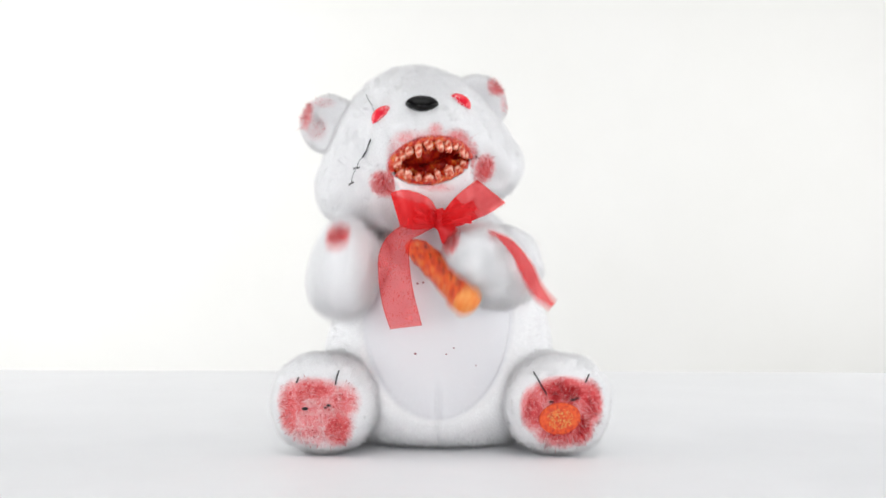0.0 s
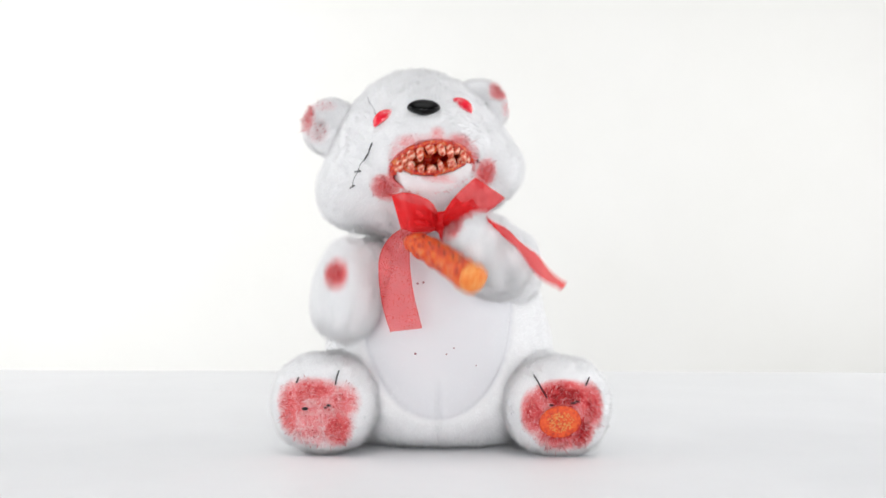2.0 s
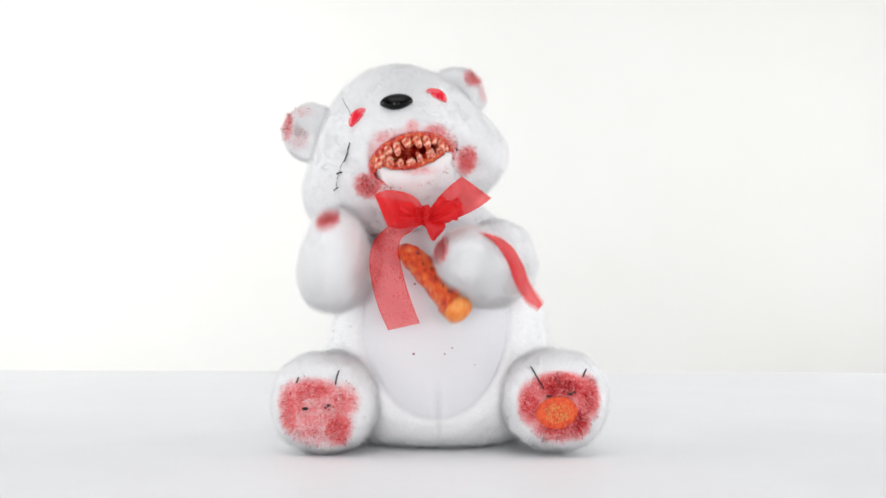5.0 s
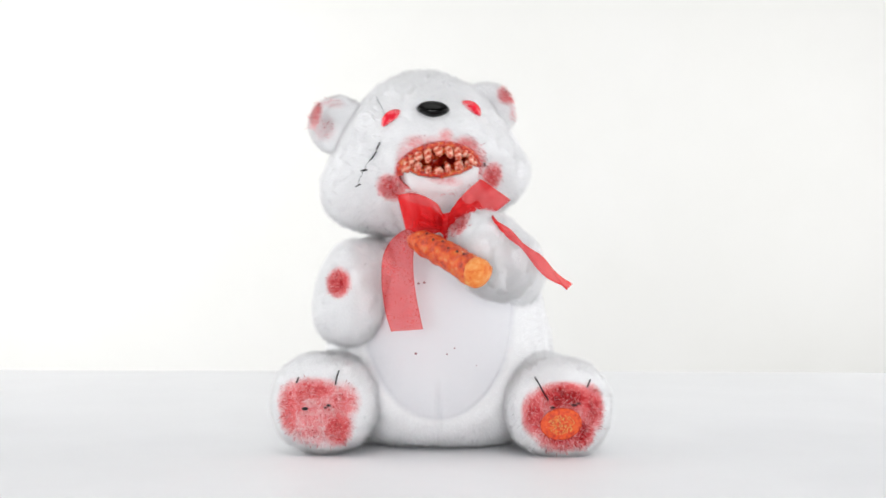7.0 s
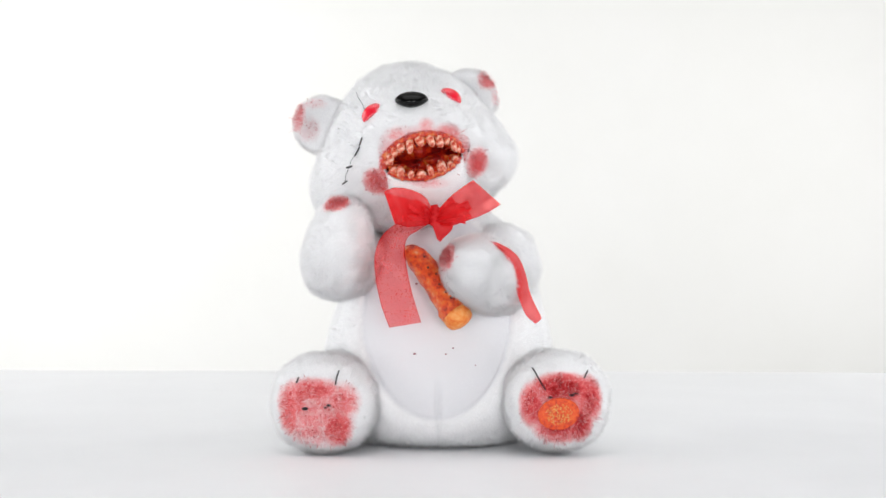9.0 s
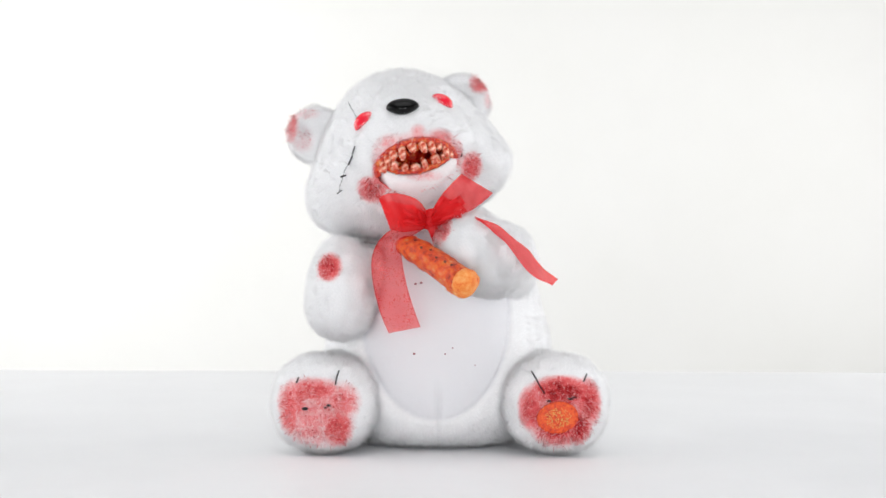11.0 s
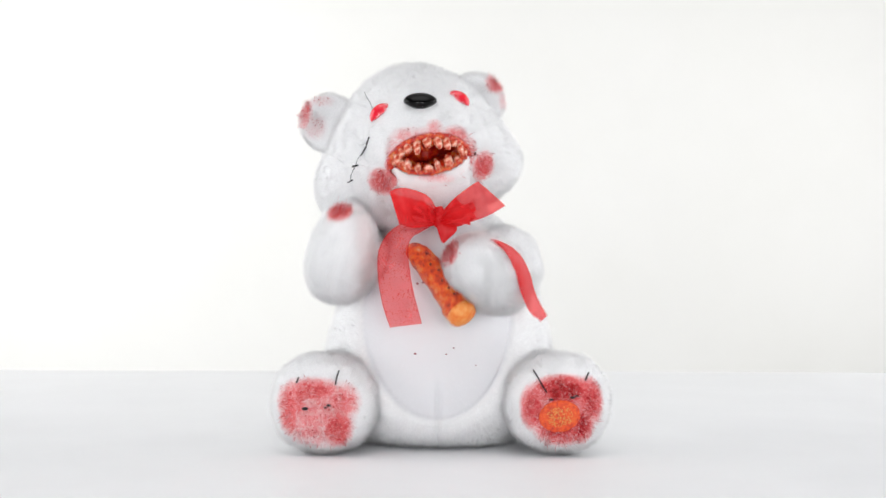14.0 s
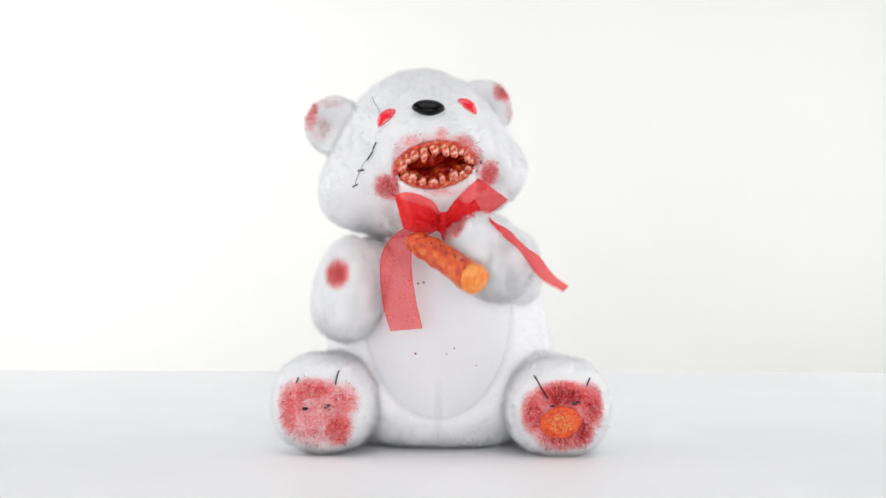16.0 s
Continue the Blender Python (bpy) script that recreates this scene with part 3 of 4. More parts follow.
    for i in range(n):
        g = math.pi + math.pi * (0.16 + 0.68 * i / (n - 1))
        x, z = lip(g, -0.0030)
        mid = abs(i - (n - 1) / 2) / ((n - 1) / 2)
        v1, f1 = tooth(0.0066 - 0.0016 * mid + 0.0014 * math.sin(i * 2.7), 0.0084 - 0.0024 * mid + 0.0022 * math.sin(i * 1.7), 0.0034, 40 + i)
        m = np.array(Euler((radians(10), radians(-12 * math.cos(g) + 8 * math.sin(i * 4.3)), 0)).to_matrix())
        v1 = tilted(v1 @ m.T + (x, upright_skin(solid, x, z) - 0.0004, z - 0.001))
        part("lower_tooth", v1, f1, TOOTH, jaw, "blunt pinkish tooth smeared with red", origin=v1.mean(0))
    # ragged shreds of flesh between the teeth, rooted in the gums
    rnd = random.Random(8)
    for i in range(44):
        up = i < 20
        g = math.pi * rnd.uniform(0.03, 0.97) + (0 if up else math.pi)
        x, z = lip(g, -0.001 - rnd.uniform(0, 0.003))
        y = upright_skin(solid, x, z) + rnd.uniform(0.001, 0.006)
        n0, long = 6, rnd.uniform(0.004, 0.009)
        inward = np.array((MOUTH[0] - x, 0, (MOUTH[1] - z) * 1.4))
        inward /= np.linalg.norm(inward)
        pts = [np.array((x, y, z)) + inward * long * k / n0 + (rnd.uniform(-.0005, .0005), 0.004 * (k / n0) ** 2, rnd.uniform(-.0005, .0005)) for k in range(n0 + 1)]
        rad = [0.0013 * (1 - (k / n0) ** 2) * rnd.uniform(0.7, 1.3) + 0.0002 for k in range(n0 + 1)]
        part("flesh_shred", *tube(tilted(pts), rad, 6), FLESH if i % 3 else GUM, head if up else jaw, origin=tilted(pts[0])[0])
    return jaw


SHOULDER_L, SHOULDER_R = at(640, 478, 0.05), at(880, 455, 0.013)
ARM_ANGLE = 18.0
CARROT_TOP = at(709, 437, -0.006)


def build_arm_left():
    """The free arm: a fat padded paw carried forward from the shoulder; built level, then raised."""
    c = SHOULDER_L + (-0.012, -0.042, -0.004)
    v, f = ell((0, 0, 0), (0.0258, 0.041, 0.0385), 72, 56, "y", lambda d: 1 / (np.abs(d[:, 0]) ** 2.3 + np.abs(d[:, 1]) ** 2.1 + np.abs(d[:, 2]) ** 2.3) ** (1 / 2.2))
    v[:, 0] *= 1 - 0.16 * v[:, 2] / 0.0385 - 0.10 * (v[:, 2] / 0.0385) ** 2
    v[:, 0] -= 0.0035 * np.clip(v[:, 2] / 0.0385, 0, 1) ** 2
    v2, f2 = ell((0.011, 0.035, 0.003), (0.025, 0.032, 0.026), 48, 30)
    v, f = join((v, f), (v2, f2))
    v += np.array([[0.0012 * noise.noise(Vector(p * 60))] * 3 for p in v])
    v += c
    tip = c + np.array((-0.0085, -0.032, 0.023))
    ob = furry("arm", v, f, BEAR, [(tip, (0.0115, 0.017, 0.012), 1.0)], 95000, 0.0033, SHOULDER_L, "white plush arm with a red-stained paw")
    return ob


def build_arm_right():
    """The arm that holds the carrot, bent across the chest."""
    pts = curve_through([at(780, 437, -0.028), at(801, 450, -0.027), at(827, 464, -0.022), at(853, 477, -0.013), at(876, 487, 0.002), at(890, 492, 0.022)], 40)
    g = np.linspace(0, 1, 40)
    rad = np.interp(g, [0, 0.03, 0.1, 0.2, 0.4, 0.62, 0.8, 0.92, 1], [0.002, 0.008, 0.0135, 0.019, 0.0255, 0.0275, 0.026, 0.020, 0.008])
    v, f = tube(pts, rad, 56)
    v += np.array([[0.0014 * noise.noise(Vector(p * 60))] * 3 for p in v])
    spot = at(783, 446, -0.034)
    return furry("arm", v, f, BEAR, [(spot, (0.0075, 0.018, 0.012), 1.0)], 105000, 0.0033, SHOULDER_R, "white plush arm that holds a carrot")


def build_shoulder():
    """The padded root of the bent arm."""
    c = at(884, 466, 0.05)
    v, f = ell(c, (0.029, 0.032, 0.034), 56, 36)
    v += np.array([[0.0014 * noise.noise(Vector(p * 60))] * 3 for p in v])
    return furry("shoulder", v, f, BEAR, [], 40000, 0.0033, c, "white plush shoulder")


def build_leg(side, cu, cv, spots_uv, label):
    c = at(cu, cv, 0.002)
    def shape(d):
        return 1 / (np.abs(d[:, 0]) ** 2.2 + np.abs(d[:, 1]) ** 2.2 + np.abs(d[:, 2]) ** 2.2) ** (1 / 2.2)
    v, f = ell((0, 0, 0), (0.0395, 0.034, 0.0375), 84, 64, "y", shape)
    front = v[:, 1] < 0
    v[front, 1] *= 0.86
    r2 = (v[:, 0] ** 2 + v[:, 2] ** 2) / 0.038 ** 2
    v[front, 1] += 0.004 * np.exp(-r2[front] / 0.3)
    v[:, 1] += 0.10 * v[:, 2] * (v[:, 1] < 0)
    v2, f2 = ell((-0.012 * side, 0.045, 0.002), (0.034, 0.05, 0.0355), 60, 40)
    v, f = join((v, f), (v2, f2))
    v += np.array([[0.0013 * noise.noise(Vector(p * 55))] * 3 for p in v])
    v += c
    v[:, 2] -= v[:, 2].min() - 0.0012
    y = -0.027
    spots = [(at(u, w, y), (r, 0.02, q), k) for u, w, r, q, k in spots_uv]
    leg = furry("leg", v, f, BEAR, spots, 110000, 0.0034, at(cu, cv, 0.07), label)
    return leg, BVHTree.FromPolygons([tuple(p) for p in v], [tuple(q) for q in f])


def build_legs():
    left, tl = build_leg(-1, 575, 724, [(556, 740, 0.037, 0.033, 0.5), (606, 712, 0.018, 0.018, 0.6), (513, 712, 0.018, 0.022, 0.75), (552, 693, 0.028, 0.012, 0.8), (598, 762, 0.014, 0.020, 0.85), (510, 745, 0.012, 0.018, 0.7)], "white plush leg with a red-stained sole")
    for run in (((601, 656), (597, 668), (595, 681)), ((530, 668), (526, 678))):
        pts = [on_skin(tl, u, h)[0] + (0, -0.0026, 0) for u, h in run]
        part("toe_stitch", *tube(curve_through(pts, 8), 0.00055, 6), THREAD, left, "black toe stitch", origin=pts[0])
    for u, h, r in ((541, 724, 0.0019), (583, 718, 0.0013), (577, 722, 0.0009)):
        p, _ = on_skin(tl, u, h)
        part("knot", *ell(p + (0, -0.002, 0), (r * 1.3, 0.001, r * 0.7), 10, 8), THREAD, left, "small black thread knot", origin=p)
    right, tr = build_leg(1, 987, 722, [(994, 748, 0.026, 0.025, 1.0), (1050, 708, 0.014, 0.024, 1.0), (945, 722, 0.013, 0.022, 0.9), (1000, 692, 0.030, 0.014, 1.25), (1030, 755, 0.012, 0.018, 1.15)],
                          "white plush leg with a red-stained sole and patch")
    for run in (((944, 656), (951, 667), (958, 680), (968, 696)), ((1042, 660), (1036, 674))):
        pts = [on_skin(tr, u, h)[0] + (0, -0.0026, 0) for u, h in run]
        part("toe_stitch", *tube(curve_through(pts, 10), 0.00055, 6), THREAD, right, "black toe stitch", origin=pts[0])
    for u, h, r in ((976, 709, 0.0012), (1014, 705, 0.0015), (1021, 702, 0.0011)):
        p, _ = on_skin(tr, u, h)
        part("knot", *ell(p + (0, -0.002, 0), (r * 1.6, 0.001, r * 0.6), 10, 8), THREAD, right, "small black thread knot", origin=p)
    # oval orange patch with a ring of pale stitches
    p, _ = on_skin(tr, 991, 738)
    v, f = ell((0, 0, 0), (0.0155, 0.0022, 0.0118), 40, 16)
    m = np.array(Euler((0, radians(-9), 0)).to_matrix())
    patch = part("sole_patch", v @ m.T + p + (0, -0.0022, 0), f, PATCH, right, "oval orange-red patch with pale stitches", origin=p)
    rnd = random.Random(3)
    for i in range(130):
        g, s = rnd.uniform(0, 6.283), 0.64 * math.sqrt(rnd.random())
        c = np.array((0.0155 * s * math.cos(g), -0.0022 * math.sqrt(1 - s * s), 0.0118 * s * math.sin(g))) @ m.T + p + (0, -0.0024, 0)
        g = rnd.uniform(0, 6.283)
        d = np.array((math.cos(g), 0, math.sin(g))) * rnd.uniform(0.0003, 0.0008)
        part("patch_stitch", *tube([c - d, c + d], 0.0002, 5), SPECK, patch, origin=c)
    return left, right


def build_bow():
    """A sheer ribbon bow under the chin with two loops and hanging tails."""
    y = -0.030
    k = at(758, 383, y)
    root = tagged(new("ribbon_bow"), "sheer red organza bow tied under the chin", "bow")
    root.location = k
    o = k
    def piece(name, mesh, label=""):
        ob = part(name, *mesh, {"long_tail": SHEER, "gather": FOLDED, "knot": FOLDED, "short_tail": FOLDED}.get(name, RIBBON), None, label, origin=o)
        ob.parent, ob.location = root, (0, 0, 0)
        return ob
    a = lambda u, w, d=0.0: at(u, w, y + d)
    # left loop: front leaf, and the back leaf that returns behind it
    piece("loop", ribbon([a(750, 366, -.004), a(735, 348, -.012), a(708, 338, -.015), a(684, 337, -.013), a(666, 344, -.008)], [a(752, 396, -.004), a(735, 400, -.013), a(712, 404, -.016), a(698, 402, -.013), a(687, 399, -.008)], 34, 17, belly=0.006, seed=1, pleat=0.0022), "gathered sheer red loop")
    piece("loop", ribbon([a(666, 347, -.008), a(690, 352, .0), a(722, 358, .004), a(752, 370, .0)], [a(687, 399, -.008), a(703, 388, .002), a(724, 383, .004), a(752, 388, .0)], 30, 15, belly=-0.003, seed=2, pleat=0.0016, knot=1.0), "gathered sheer red loop")
    # right loop: a wide flat leaf, and a shorter puffed leaf in front of it
    flap = [piece("loop", ribbon([a(762, 372, -.002), a(782, 347, -.008), a(803, 328, -.008), a(821, 314, -.006)], [a(762, 396, -.002), a(795, 392, -.010), a(840, 374, -.010), a(872, 353, -.006)], 34, 17, belly=0.003, seed=3, pleat=0.0018), "gathered sheer red loop"),
            piece("loop", ribbon([a(760, 378, -.006), a(775, 362, -.012), a(796, 356, -.014), a(812, 364, -.012), a(822, 378, -.010)], [a(760, 396, -.006), a(774, 397, -.014), a(790, 396, -.016), a(806, 389, -.014), a(822, 380, -.010)], 26, 13, belly=0.004, seed=4, pleat=0.0016), "gathered sheer red loop")]
    # gathers: narrow doubled folds that run out from the knot
    for p, q, r0, r1, d, host in (((748, 376), (718, 361), 4, 7, -.016, 0), ((748, 380), (706, 371), 4, 7, -.018, 0), ((748, 388), (700, 388), 4, 8, -.018, 0), ((750, 379), (730, 379), 7, 10, -.017, 0),
                                  ((764, 378), (790, 352), 4, 8, -.012, 1), ((764, 386), (818, 358), 4, 9, -.013, 1), ((764, 390), (812, 384), 3, 7, -.018, 1)):
        m0, e = ((p[0] + q[0]) / 2, (p[1] + q[1]) / 2), np.array((-(q[1] - p[1]), q[0] - p[0])) / math.dist(p, q)
        e = e if e[1] < 0 else -e
        edge = lambda z: [a(p[0] + z * e[0] * r0, p[1] + z * e[1] * r0, d * 0.6), a(m0[0] + z * e[0] * (r0 + r1) / 2, m0[1] + z * e[1] * (r0 + r1) / 2 - 2, d), a(q[0] + z * e[0] * r1, q[1] + z * e[1] * r1, d)]
        ob = piece("gather", ribbon(edge(1), edge(-1), 14, 7, belly=0.002, seed=r1), "narrow red fold")
        if host:
            flap.append(ob)
    v, f = ell(k + (0, -0.005, 0), (0.0052, 0.0062, 0.0088), 24, 16)
    v[:, 0] += 0.0011 * np.sin(v[:, 2] * 1500)
    piece("knot", (v, f), "tight red ribbon knot")
    piece("short_tail", ribbon([a(754, 388, -.006), a(756, 402, -.010), a(765, 424, -.006)], [a(774, 386, -.006), a(790, 400, -.008), a(769, 427, -.006)], 14, 5, seed=6), "short pointed ribbon end")
    piece("long_tail", ribbon([a(742, 380, -.004), a(705, 392, -.012), a(672, 416, -.012), a(656, 452, -.006), a(660, 500, -.004), a(672, 545, -.003), a(689, 584, -.002)],
                              [a(748, 396, -.004), a(730, 408, -.010), a(710, 424, -.010), a(708, 452, -.006), a(716, 492, -.004), a(728, 532, -.003), a(743, 572, -.002)], 40, 13, belly=0.003, seed=7, pleat=0.002), "long sheer red ribbon tail")
    s = at(840, 419, -0.026)
    tail = part("side_tail", *ribbon([at(836, 418, -.028), at(868, 426, -.034), at(889, 448, -.034), at(904, 486, -.030), at(927, 536, -.024), at(950, 556, -.020)],
                                     [at(837, 416, -.028), at(872, 420, -.034), at(904, 438, -.034), at(924, 470, -.030), at(937, 508, -.024), at(960, 546, -.020)], 30, 6, belly=0.001, seed=9),
                RIBBON, None, "narrow twisted ribbon tail over the arm", origin=s)
    tail.parent, tail.location = root, Vector(s - k)
    return root, tail, flap


def build_carrot():
    """A knobbly peeled carrot with a pale cut end."""
    top, end = CARROT_TOP, at(824, 564, -0.027)
    root = tagged(new("carrot"), "knobbly orange carrot stub held against the chest", "carrot")
    root.location = SHOULDER_R
    n, sides = 46, 26
    bend = np.array((0.0010, 0, 0.0008))
    v, f = [], []
    ax = (end - top) / np.linalg.norm(end - top)
    a = np.cross(ax, (0, 1, 0))
    a /= np.linalg.norm(a)
    b = np.cross(ax, a)
    prof = lambda s: np.interp(s, [0, 0.02, 0.06, 0.15, 0.4, 0.6, 0.78, 0.9, 0.97, 1], [0.001, 0.0035, 0.0060, 0.0082, 0.0092, 0.0090, 0.0098, 0.0104, 0.0086, 0.0045])
    for i in range(n):
        s = i / (n - 1)
        c = top + (end - top) * s + bend * math.sin(math.pi * s * 1.6)
        for j in range(sides):
            g = 2 * math.pi * j / sides
            r = 1.08 * prof(s) * (1 + 0.022 * math.sin(s * 42 + 1.6 * math.sin(g)) + 0.05 * math.cos(3 * g + s * 2) + 0.13 * noise.noise(Vector((s * 14, math.cos(g) * 1.6, math.sin(g) * 1.6))))
            v.append(c + r * (a * math.cos(g) + b * math.sin(g)))
    cut = 38
    for name, i0, i1, mat, lab in (("root_body", 0, cut, CARROT, "scraped reddish orange carrot skin"), ("cut_end", cut, n - 1, CARROT_END, "pale orange cut end")):
        vv, ff = v[i0 * sides:(i1 + 1) * sides], []
        for i in range(i1 - i0):
            for j in range(sides):
                ff.append((i * sides + j, i * sides + (j + 1) % sides, (i + 1) * sides + (j + 1) % sides, (i + 1) * sides + j))
        ff += [tuple(range(sides))[::-1], tuple((i1 - i0) * sides + j for j in range(sides))]
        ob = part(name, vv, ff, mat, None, lab, origin=SHOULDER_R)
        ob.parent, ob.location = root, (0, 0, 0)
    tree = BVHTree.FromPolygons([tuple(p) for p in v], [(i * sides + j, i * sides + (j + 1) % sides, (i + 1) * sides + (j + 1) % sides, (i + 1) * sides + j) for i in range(n - 1) for j in range(sides)])
    for u, w in ((765, 480), (785, 510), (750, 470), (772, 498), (795, 520), (742, 452)):
        p, _ = on_skin(tree, u, w)
        ob = part("eyelet", *ell(p, (0.0010, 0.0006, 0.0010), 8, 6), DARK, None, "dark pit in the carrot skin", origin=SHOULDER_R)
        ob.parent, ob.location = root, (0, 0, 0)
    return root


from mathutils.bvhtree import BVHTree

torso = build_torso()
head, solid = build_head()
jaw = build_mouth(head, solid)
arm_left, arm_right = build_arm_left(), build_arm_right()
shoulder = build_shoulder()
leg_left, leg_right = build_legs()
bow, side_tail, bow_flap = build_bow()
carrot = build_carrot()

# ---- how it moves ----
# every 0.1 s: where the nose swings to, how low the free paw is, how far the mouth is open
SWAY_1 = [744, 736, 708, 697, 693, 715, 739, 739, 755, 763, 787, 788, 761, 747, 732, 721, 698, 700, 705, 736, 747, 760, 760, 761, 760, 760, 761, 772, 789, 780, 747, 733, 723, 707, 696, 704, 708, 734, 756, 763, 767, 779, 786]
SWAY_2 = [718, 721, 762, 768, 780, 778, 774, 763, 733, 706, 697, 709, 718, 719, 731, 769, 776, 781, 778, 768, 763, 754, 709, 699, 696, 716, 724, 726, 744, 775]
SWAY_3 = [706, 706, 709, 705, 697, 694, 722, 733, 742, 750, 783, 786, 773, 760, 738, 736, 702, 700, 693, 722, 741, 741, 756, 773, 790, 779, 757, 741, 732, 705, 699, 700, 720, 750, 747, 765, 774, 790, 772, 740, 731, 720, 707, 697, 703, 712, 742, 755]
PAW_1 = [70, 143, 132, 60, 47, 119, 147, 69, 21, 52, 117, 116, 40, 21, 88, 154, 112, 44, 72, 145, 113, 28, 23, 22, 22, 22, 22, 50, 122, 112, 36, 32, 113, 158, 103, 43, 66, 135, 128, 44, 17, 54, 124]
PAW_2 = [32, 76, 134, 111, 19, 30, 119, 122, 47, 43, 128, 156, 80, 31, 74, 131, 111, 29, 14, 84, 136, 117, 50, 46, 127, 154, 78, 29, 75, 132]
PAW_3 = [94, 94, 96, 88, 46, 71, 146, 122, 36, 35, 110, 121, 40, 16, 86, 146, 124, 50, 58, 136, 134, 49, 19, 69, 129, 96, 29, 40, 131, 148, 66, 42, 114, 142, 60, 17, 64, 126, 96, 31, 41, 129, 156, 77, 41, 86, 140, 112]
JAW_1 = [.85, .8, .75, .85, .8, .85, .85, .15, .95, .95, .85, .85, .85, .85, .85, .85, .2, 0, 0, 0, 0, 0, 0, 0, 0, 0, 0, 0, 0, 0, 1, .95, .8, .9, .9, .9, .75, .95, .95, .2, .95, .95, .8]
JAW_2 = [.9, .9, .85, .1, 0, 0, 0, 0, 0, 0, 0, .6, .9, 1, .85, .8, .6, 0, 0, .9, .85, .9, .7, .95, .3, .95, .2, .9, .75, .65]
JAW_3 = [0, 0, 0, 0, 0, 0, 0, 0, 0, 0, 0, 0, 0, .95, .9, .95, .3, .15, .95, .3, .2, 1, .65, .75, .7, .15, .95, .4, .1, .1, .1, 0, 0, 0, 0, 0, 0, 0, 0, .95, .95, .85, .95, .9, .85, .85, .85, .85]


def state(i):
    """Sway, paw and mouth at i tenths of a second; between the known stretches the toy keeps its beat."""
    t = i / 10
    for first, s, p, j in ((0, SWAY_1, PAW_1, JAW_1), (63, SWAY_2, PAW_2, JAW_2), (113, SWAY_3, PAW_3, JAW_3)):
        if first <= i < first + len(s):
            return s[i - first], p[i - first], j[i - first]
    if t < 6.3:
        return 741 + 44 * math.cos(2 * math.pi * (t - 4.2) / 1.43), 85 + 63 * math.cos(2 * math.pi * (t - 4.24) / 0.458), 0.0 if 4.7 < t < 5.6 else 0.88
    rest = min(1.0, max(0.0, (t - 10.8) / 0.4))
    paw = 85 + 63 * math.cos(2 * math.pi * (t - 9.24) / 0.458)
    return 741 + 44 * math.cos(2 * math.pi * (t - 9.25) / 1.26) * (1 - 0.2 * rest), paw * (1 - rest) + 94 * rest, 0.8 if t < 9.9 else 0.0


def about(place, m):
    p = Vector(place)
    return Matrix.Translation(p) @ m @ Matrix.Translation(-p)


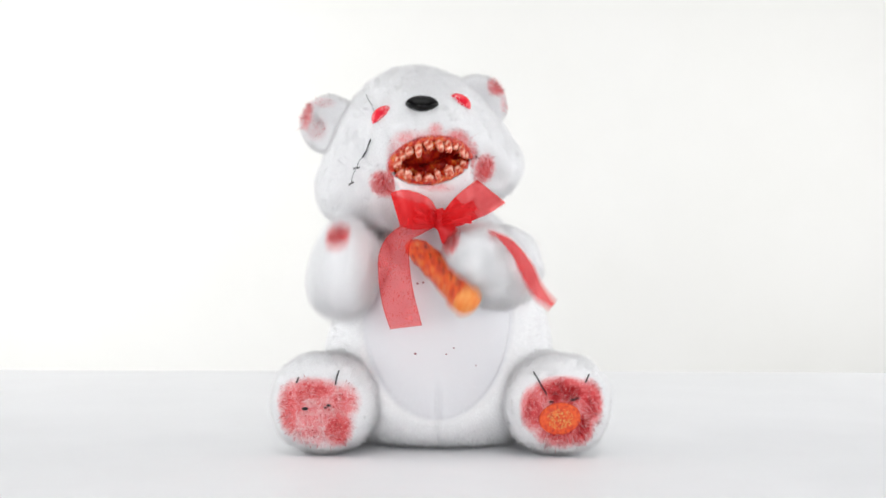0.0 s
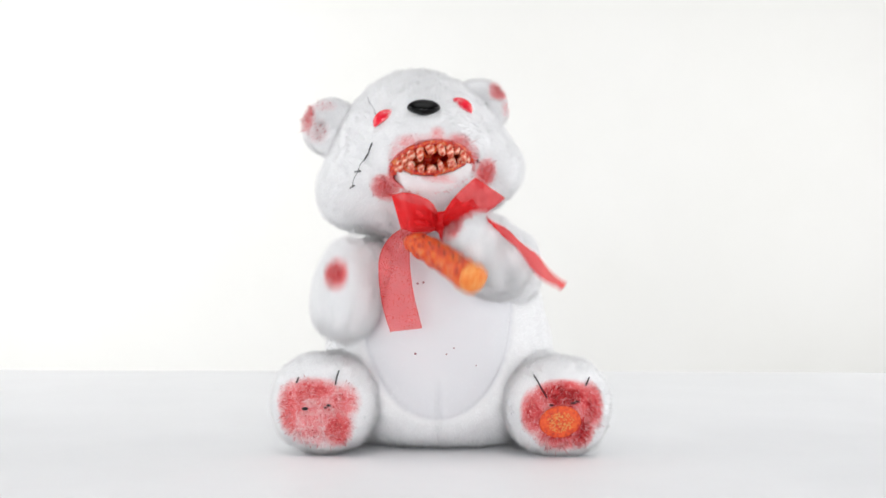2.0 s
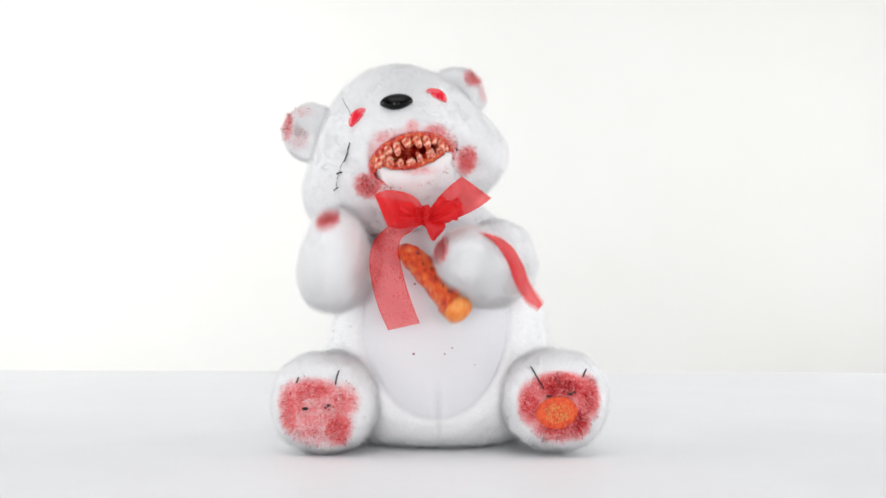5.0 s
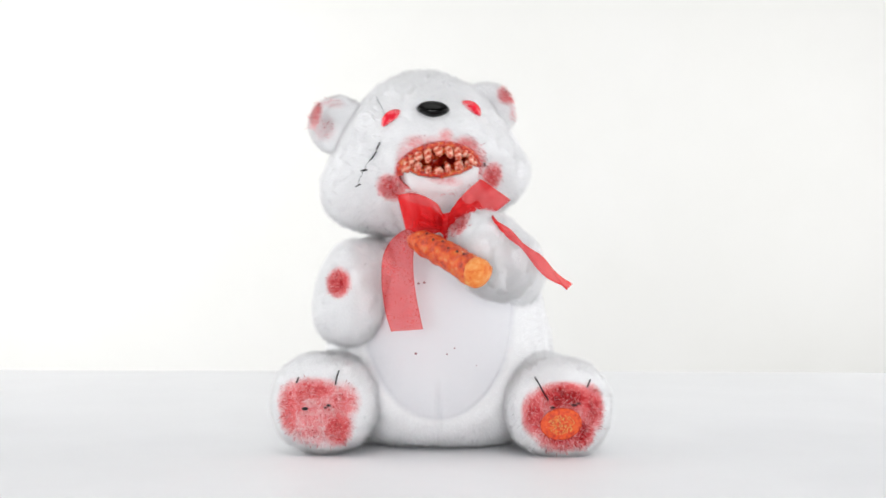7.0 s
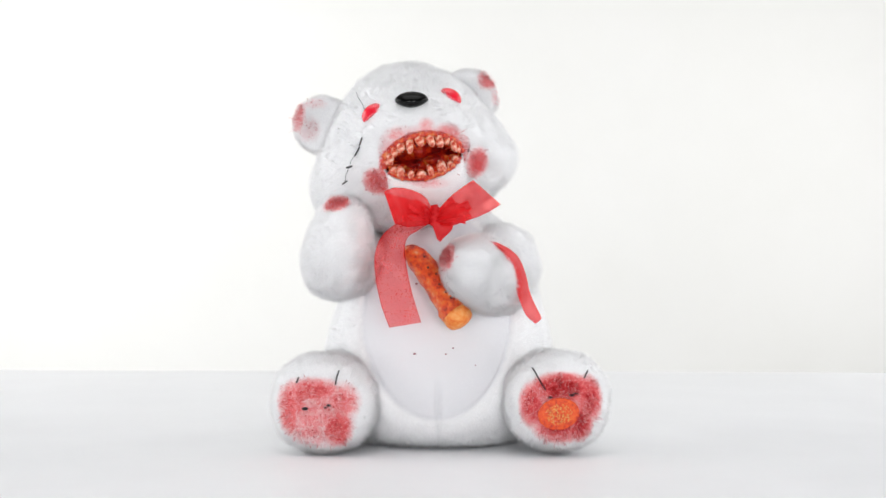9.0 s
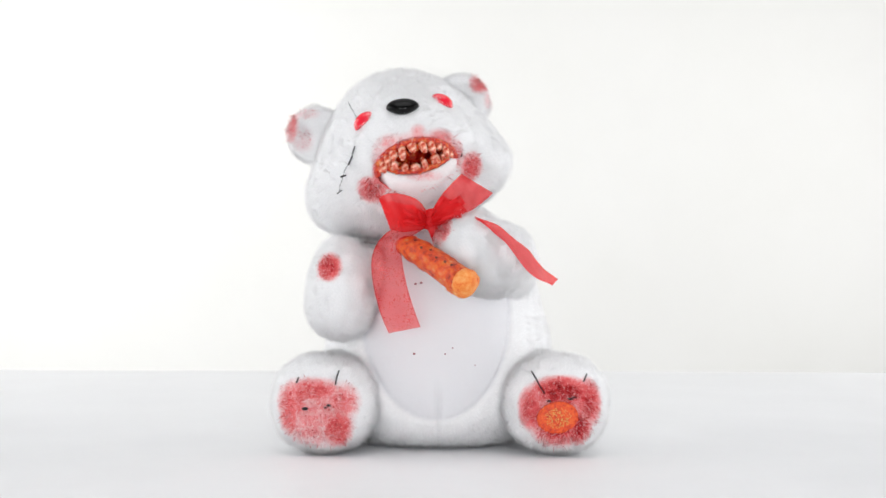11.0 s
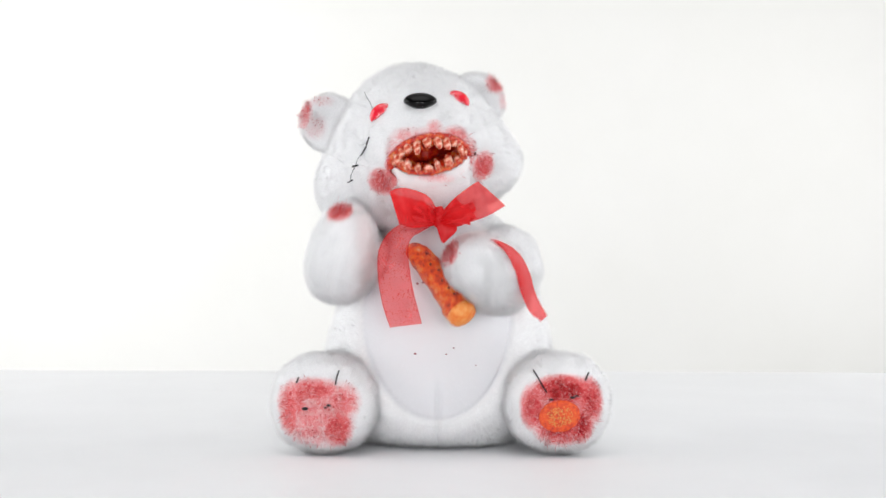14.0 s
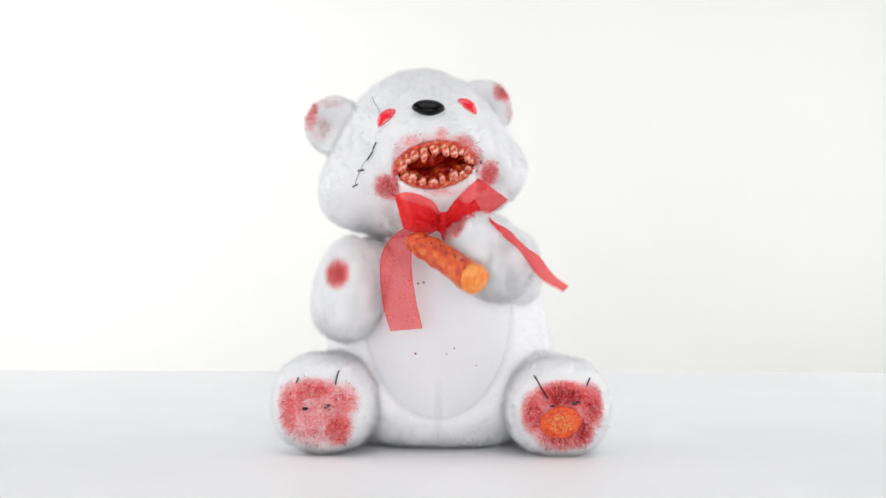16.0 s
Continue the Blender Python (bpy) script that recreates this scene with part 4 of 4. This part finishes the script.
def motions():
    rows = {k: [] for k in ("torso", "head", "jaw", "arm_left", "arm_right", "bow", "tail", "carrot", "leg", "flap", "shoulder")}
    rest = {k: Matrix.Translation(o.location) for k, o in (("torso", torso), ("head", head), ("jaw", jaw), ("arm_left", arm_left), ("arm_right", arm_right), ("bow", bow), ("carrot", carrot), ("leg", leg_right), ("shoulder", shoulder))}
    tail_rest = Matrix.Translation(side_tail.location)
    for i in range(161):
        t = i / 10
        sway, paw, mouth = state(i)
        lean = (sway - 704) * 0.134
        beat = paw + 2.04 * lean
        drop = (beat - 43) * 0.155 * 0.00043
        swing = (beat - 43) / 113
        group = about(SWAY_AT, pose(0, 0, 0, 0, lean, 0))
        low = Matrix.Translation((0, 0, -drop)) @ group
        half = Matrix.Translation((0, 0, -drop * 0.7)) @ group
        rows["torso"].append((t, about((-0.0035, 0.085, 0), pose(0, 0, 0, 0, lean * 0.15, 0)) @ rest["torso"]))
        turn = Matrix.Translation((-0.000062 * (sway - 704), 0, 0)) @ about(HEAD, pose(0, 0, 0, 0, 0, 0.06 * (sway - 704)))
        low = low @ turn
        rows["head"].append((t, low @ rest["head"]))
        bite = about(HINGE, pose(0, 0, 0, -6.8 * (1 - mouth), 0, 0))
        rows["jaw"].append((t, low @ bite @ rest["jaw"]))
        rows["arm_left"].append((t, half @ Matrix.Translation((-0.0072 + 0.014 * swing - 0.005 * swing * swing, 0, 0)) @ about(SHOULDER_L, pose(0, 0, 0, -ARM_ANGLE + 51 * swing, 9 * (1 - swing), 0)) @ rest["arm_left"]))
        other = half @ Matrix.Translation((-0.003 * swing, -0.024 * swing, 0.021 * swing)) @ about(SHOULDER_R, pose(0, 0, 0, -4 * swing, 14 * swing, 0))
        rows["arm_right"].append((t, other @ rest["arm_right"]))
        held = half @ Matrix.Translation((-0.005 * swing, -0.052 * swing, 0.003 * swing)) @ about(SHOULDER_R, pose(0, 0, 0, -26 * swing, 0, 0)) @ about(CARROT_TOP, pose(0, 0, 0, 0, -24 * swing, -14 * swing))
        rows["carrot"].append((t, held @ rest["carrot"]))
        bow_now = half @ rest["bow"]
        rows["bow"].append((t, bow_now))
        free = half @ Matrix.Translation((0, -0.036 * swing, 0.031 * swing)) @ rest["bow"] @ tail_rest @ pose(0, 0, 0, 0, -12 * swing, 0) @ Matrix.Rotation(radians(70 * swing), 4, (0.62, 0, -0.78))
        rows["tail"].append((t, bow_now.inverted() @ free))
        rows["shoulder"].append((t, about(SWAY_AT, pose(0, 0, 0, 0, lean * 0.7, 0)) @ rest["shoulder"]))
        rows["flap"].append((t, pose(0, -0.006 * swing, 0.004 * swing, 0, -13 * swing, 0)))
        rows["leg"].append((t, about(leg_right.location, pose(0, 0, 0, (sway - 741) * 0.045 + (paw - 60) * 0.03, 0, (sway - 741) * 0.03)) @ rest["leg"]))
    for k, o in (("torso", torso), ("head", head), ("jaw", jaw), ("arm_left", arm_left), ("arm_right", arm_right), ("bow", bow), ("tail", side_tail), ("carrot", carrot), ("leg", leg_right), ("shoulder", shoulder), *(("flap", o) for o in bow_flap)):
        walk(o, rows[k])


motions()
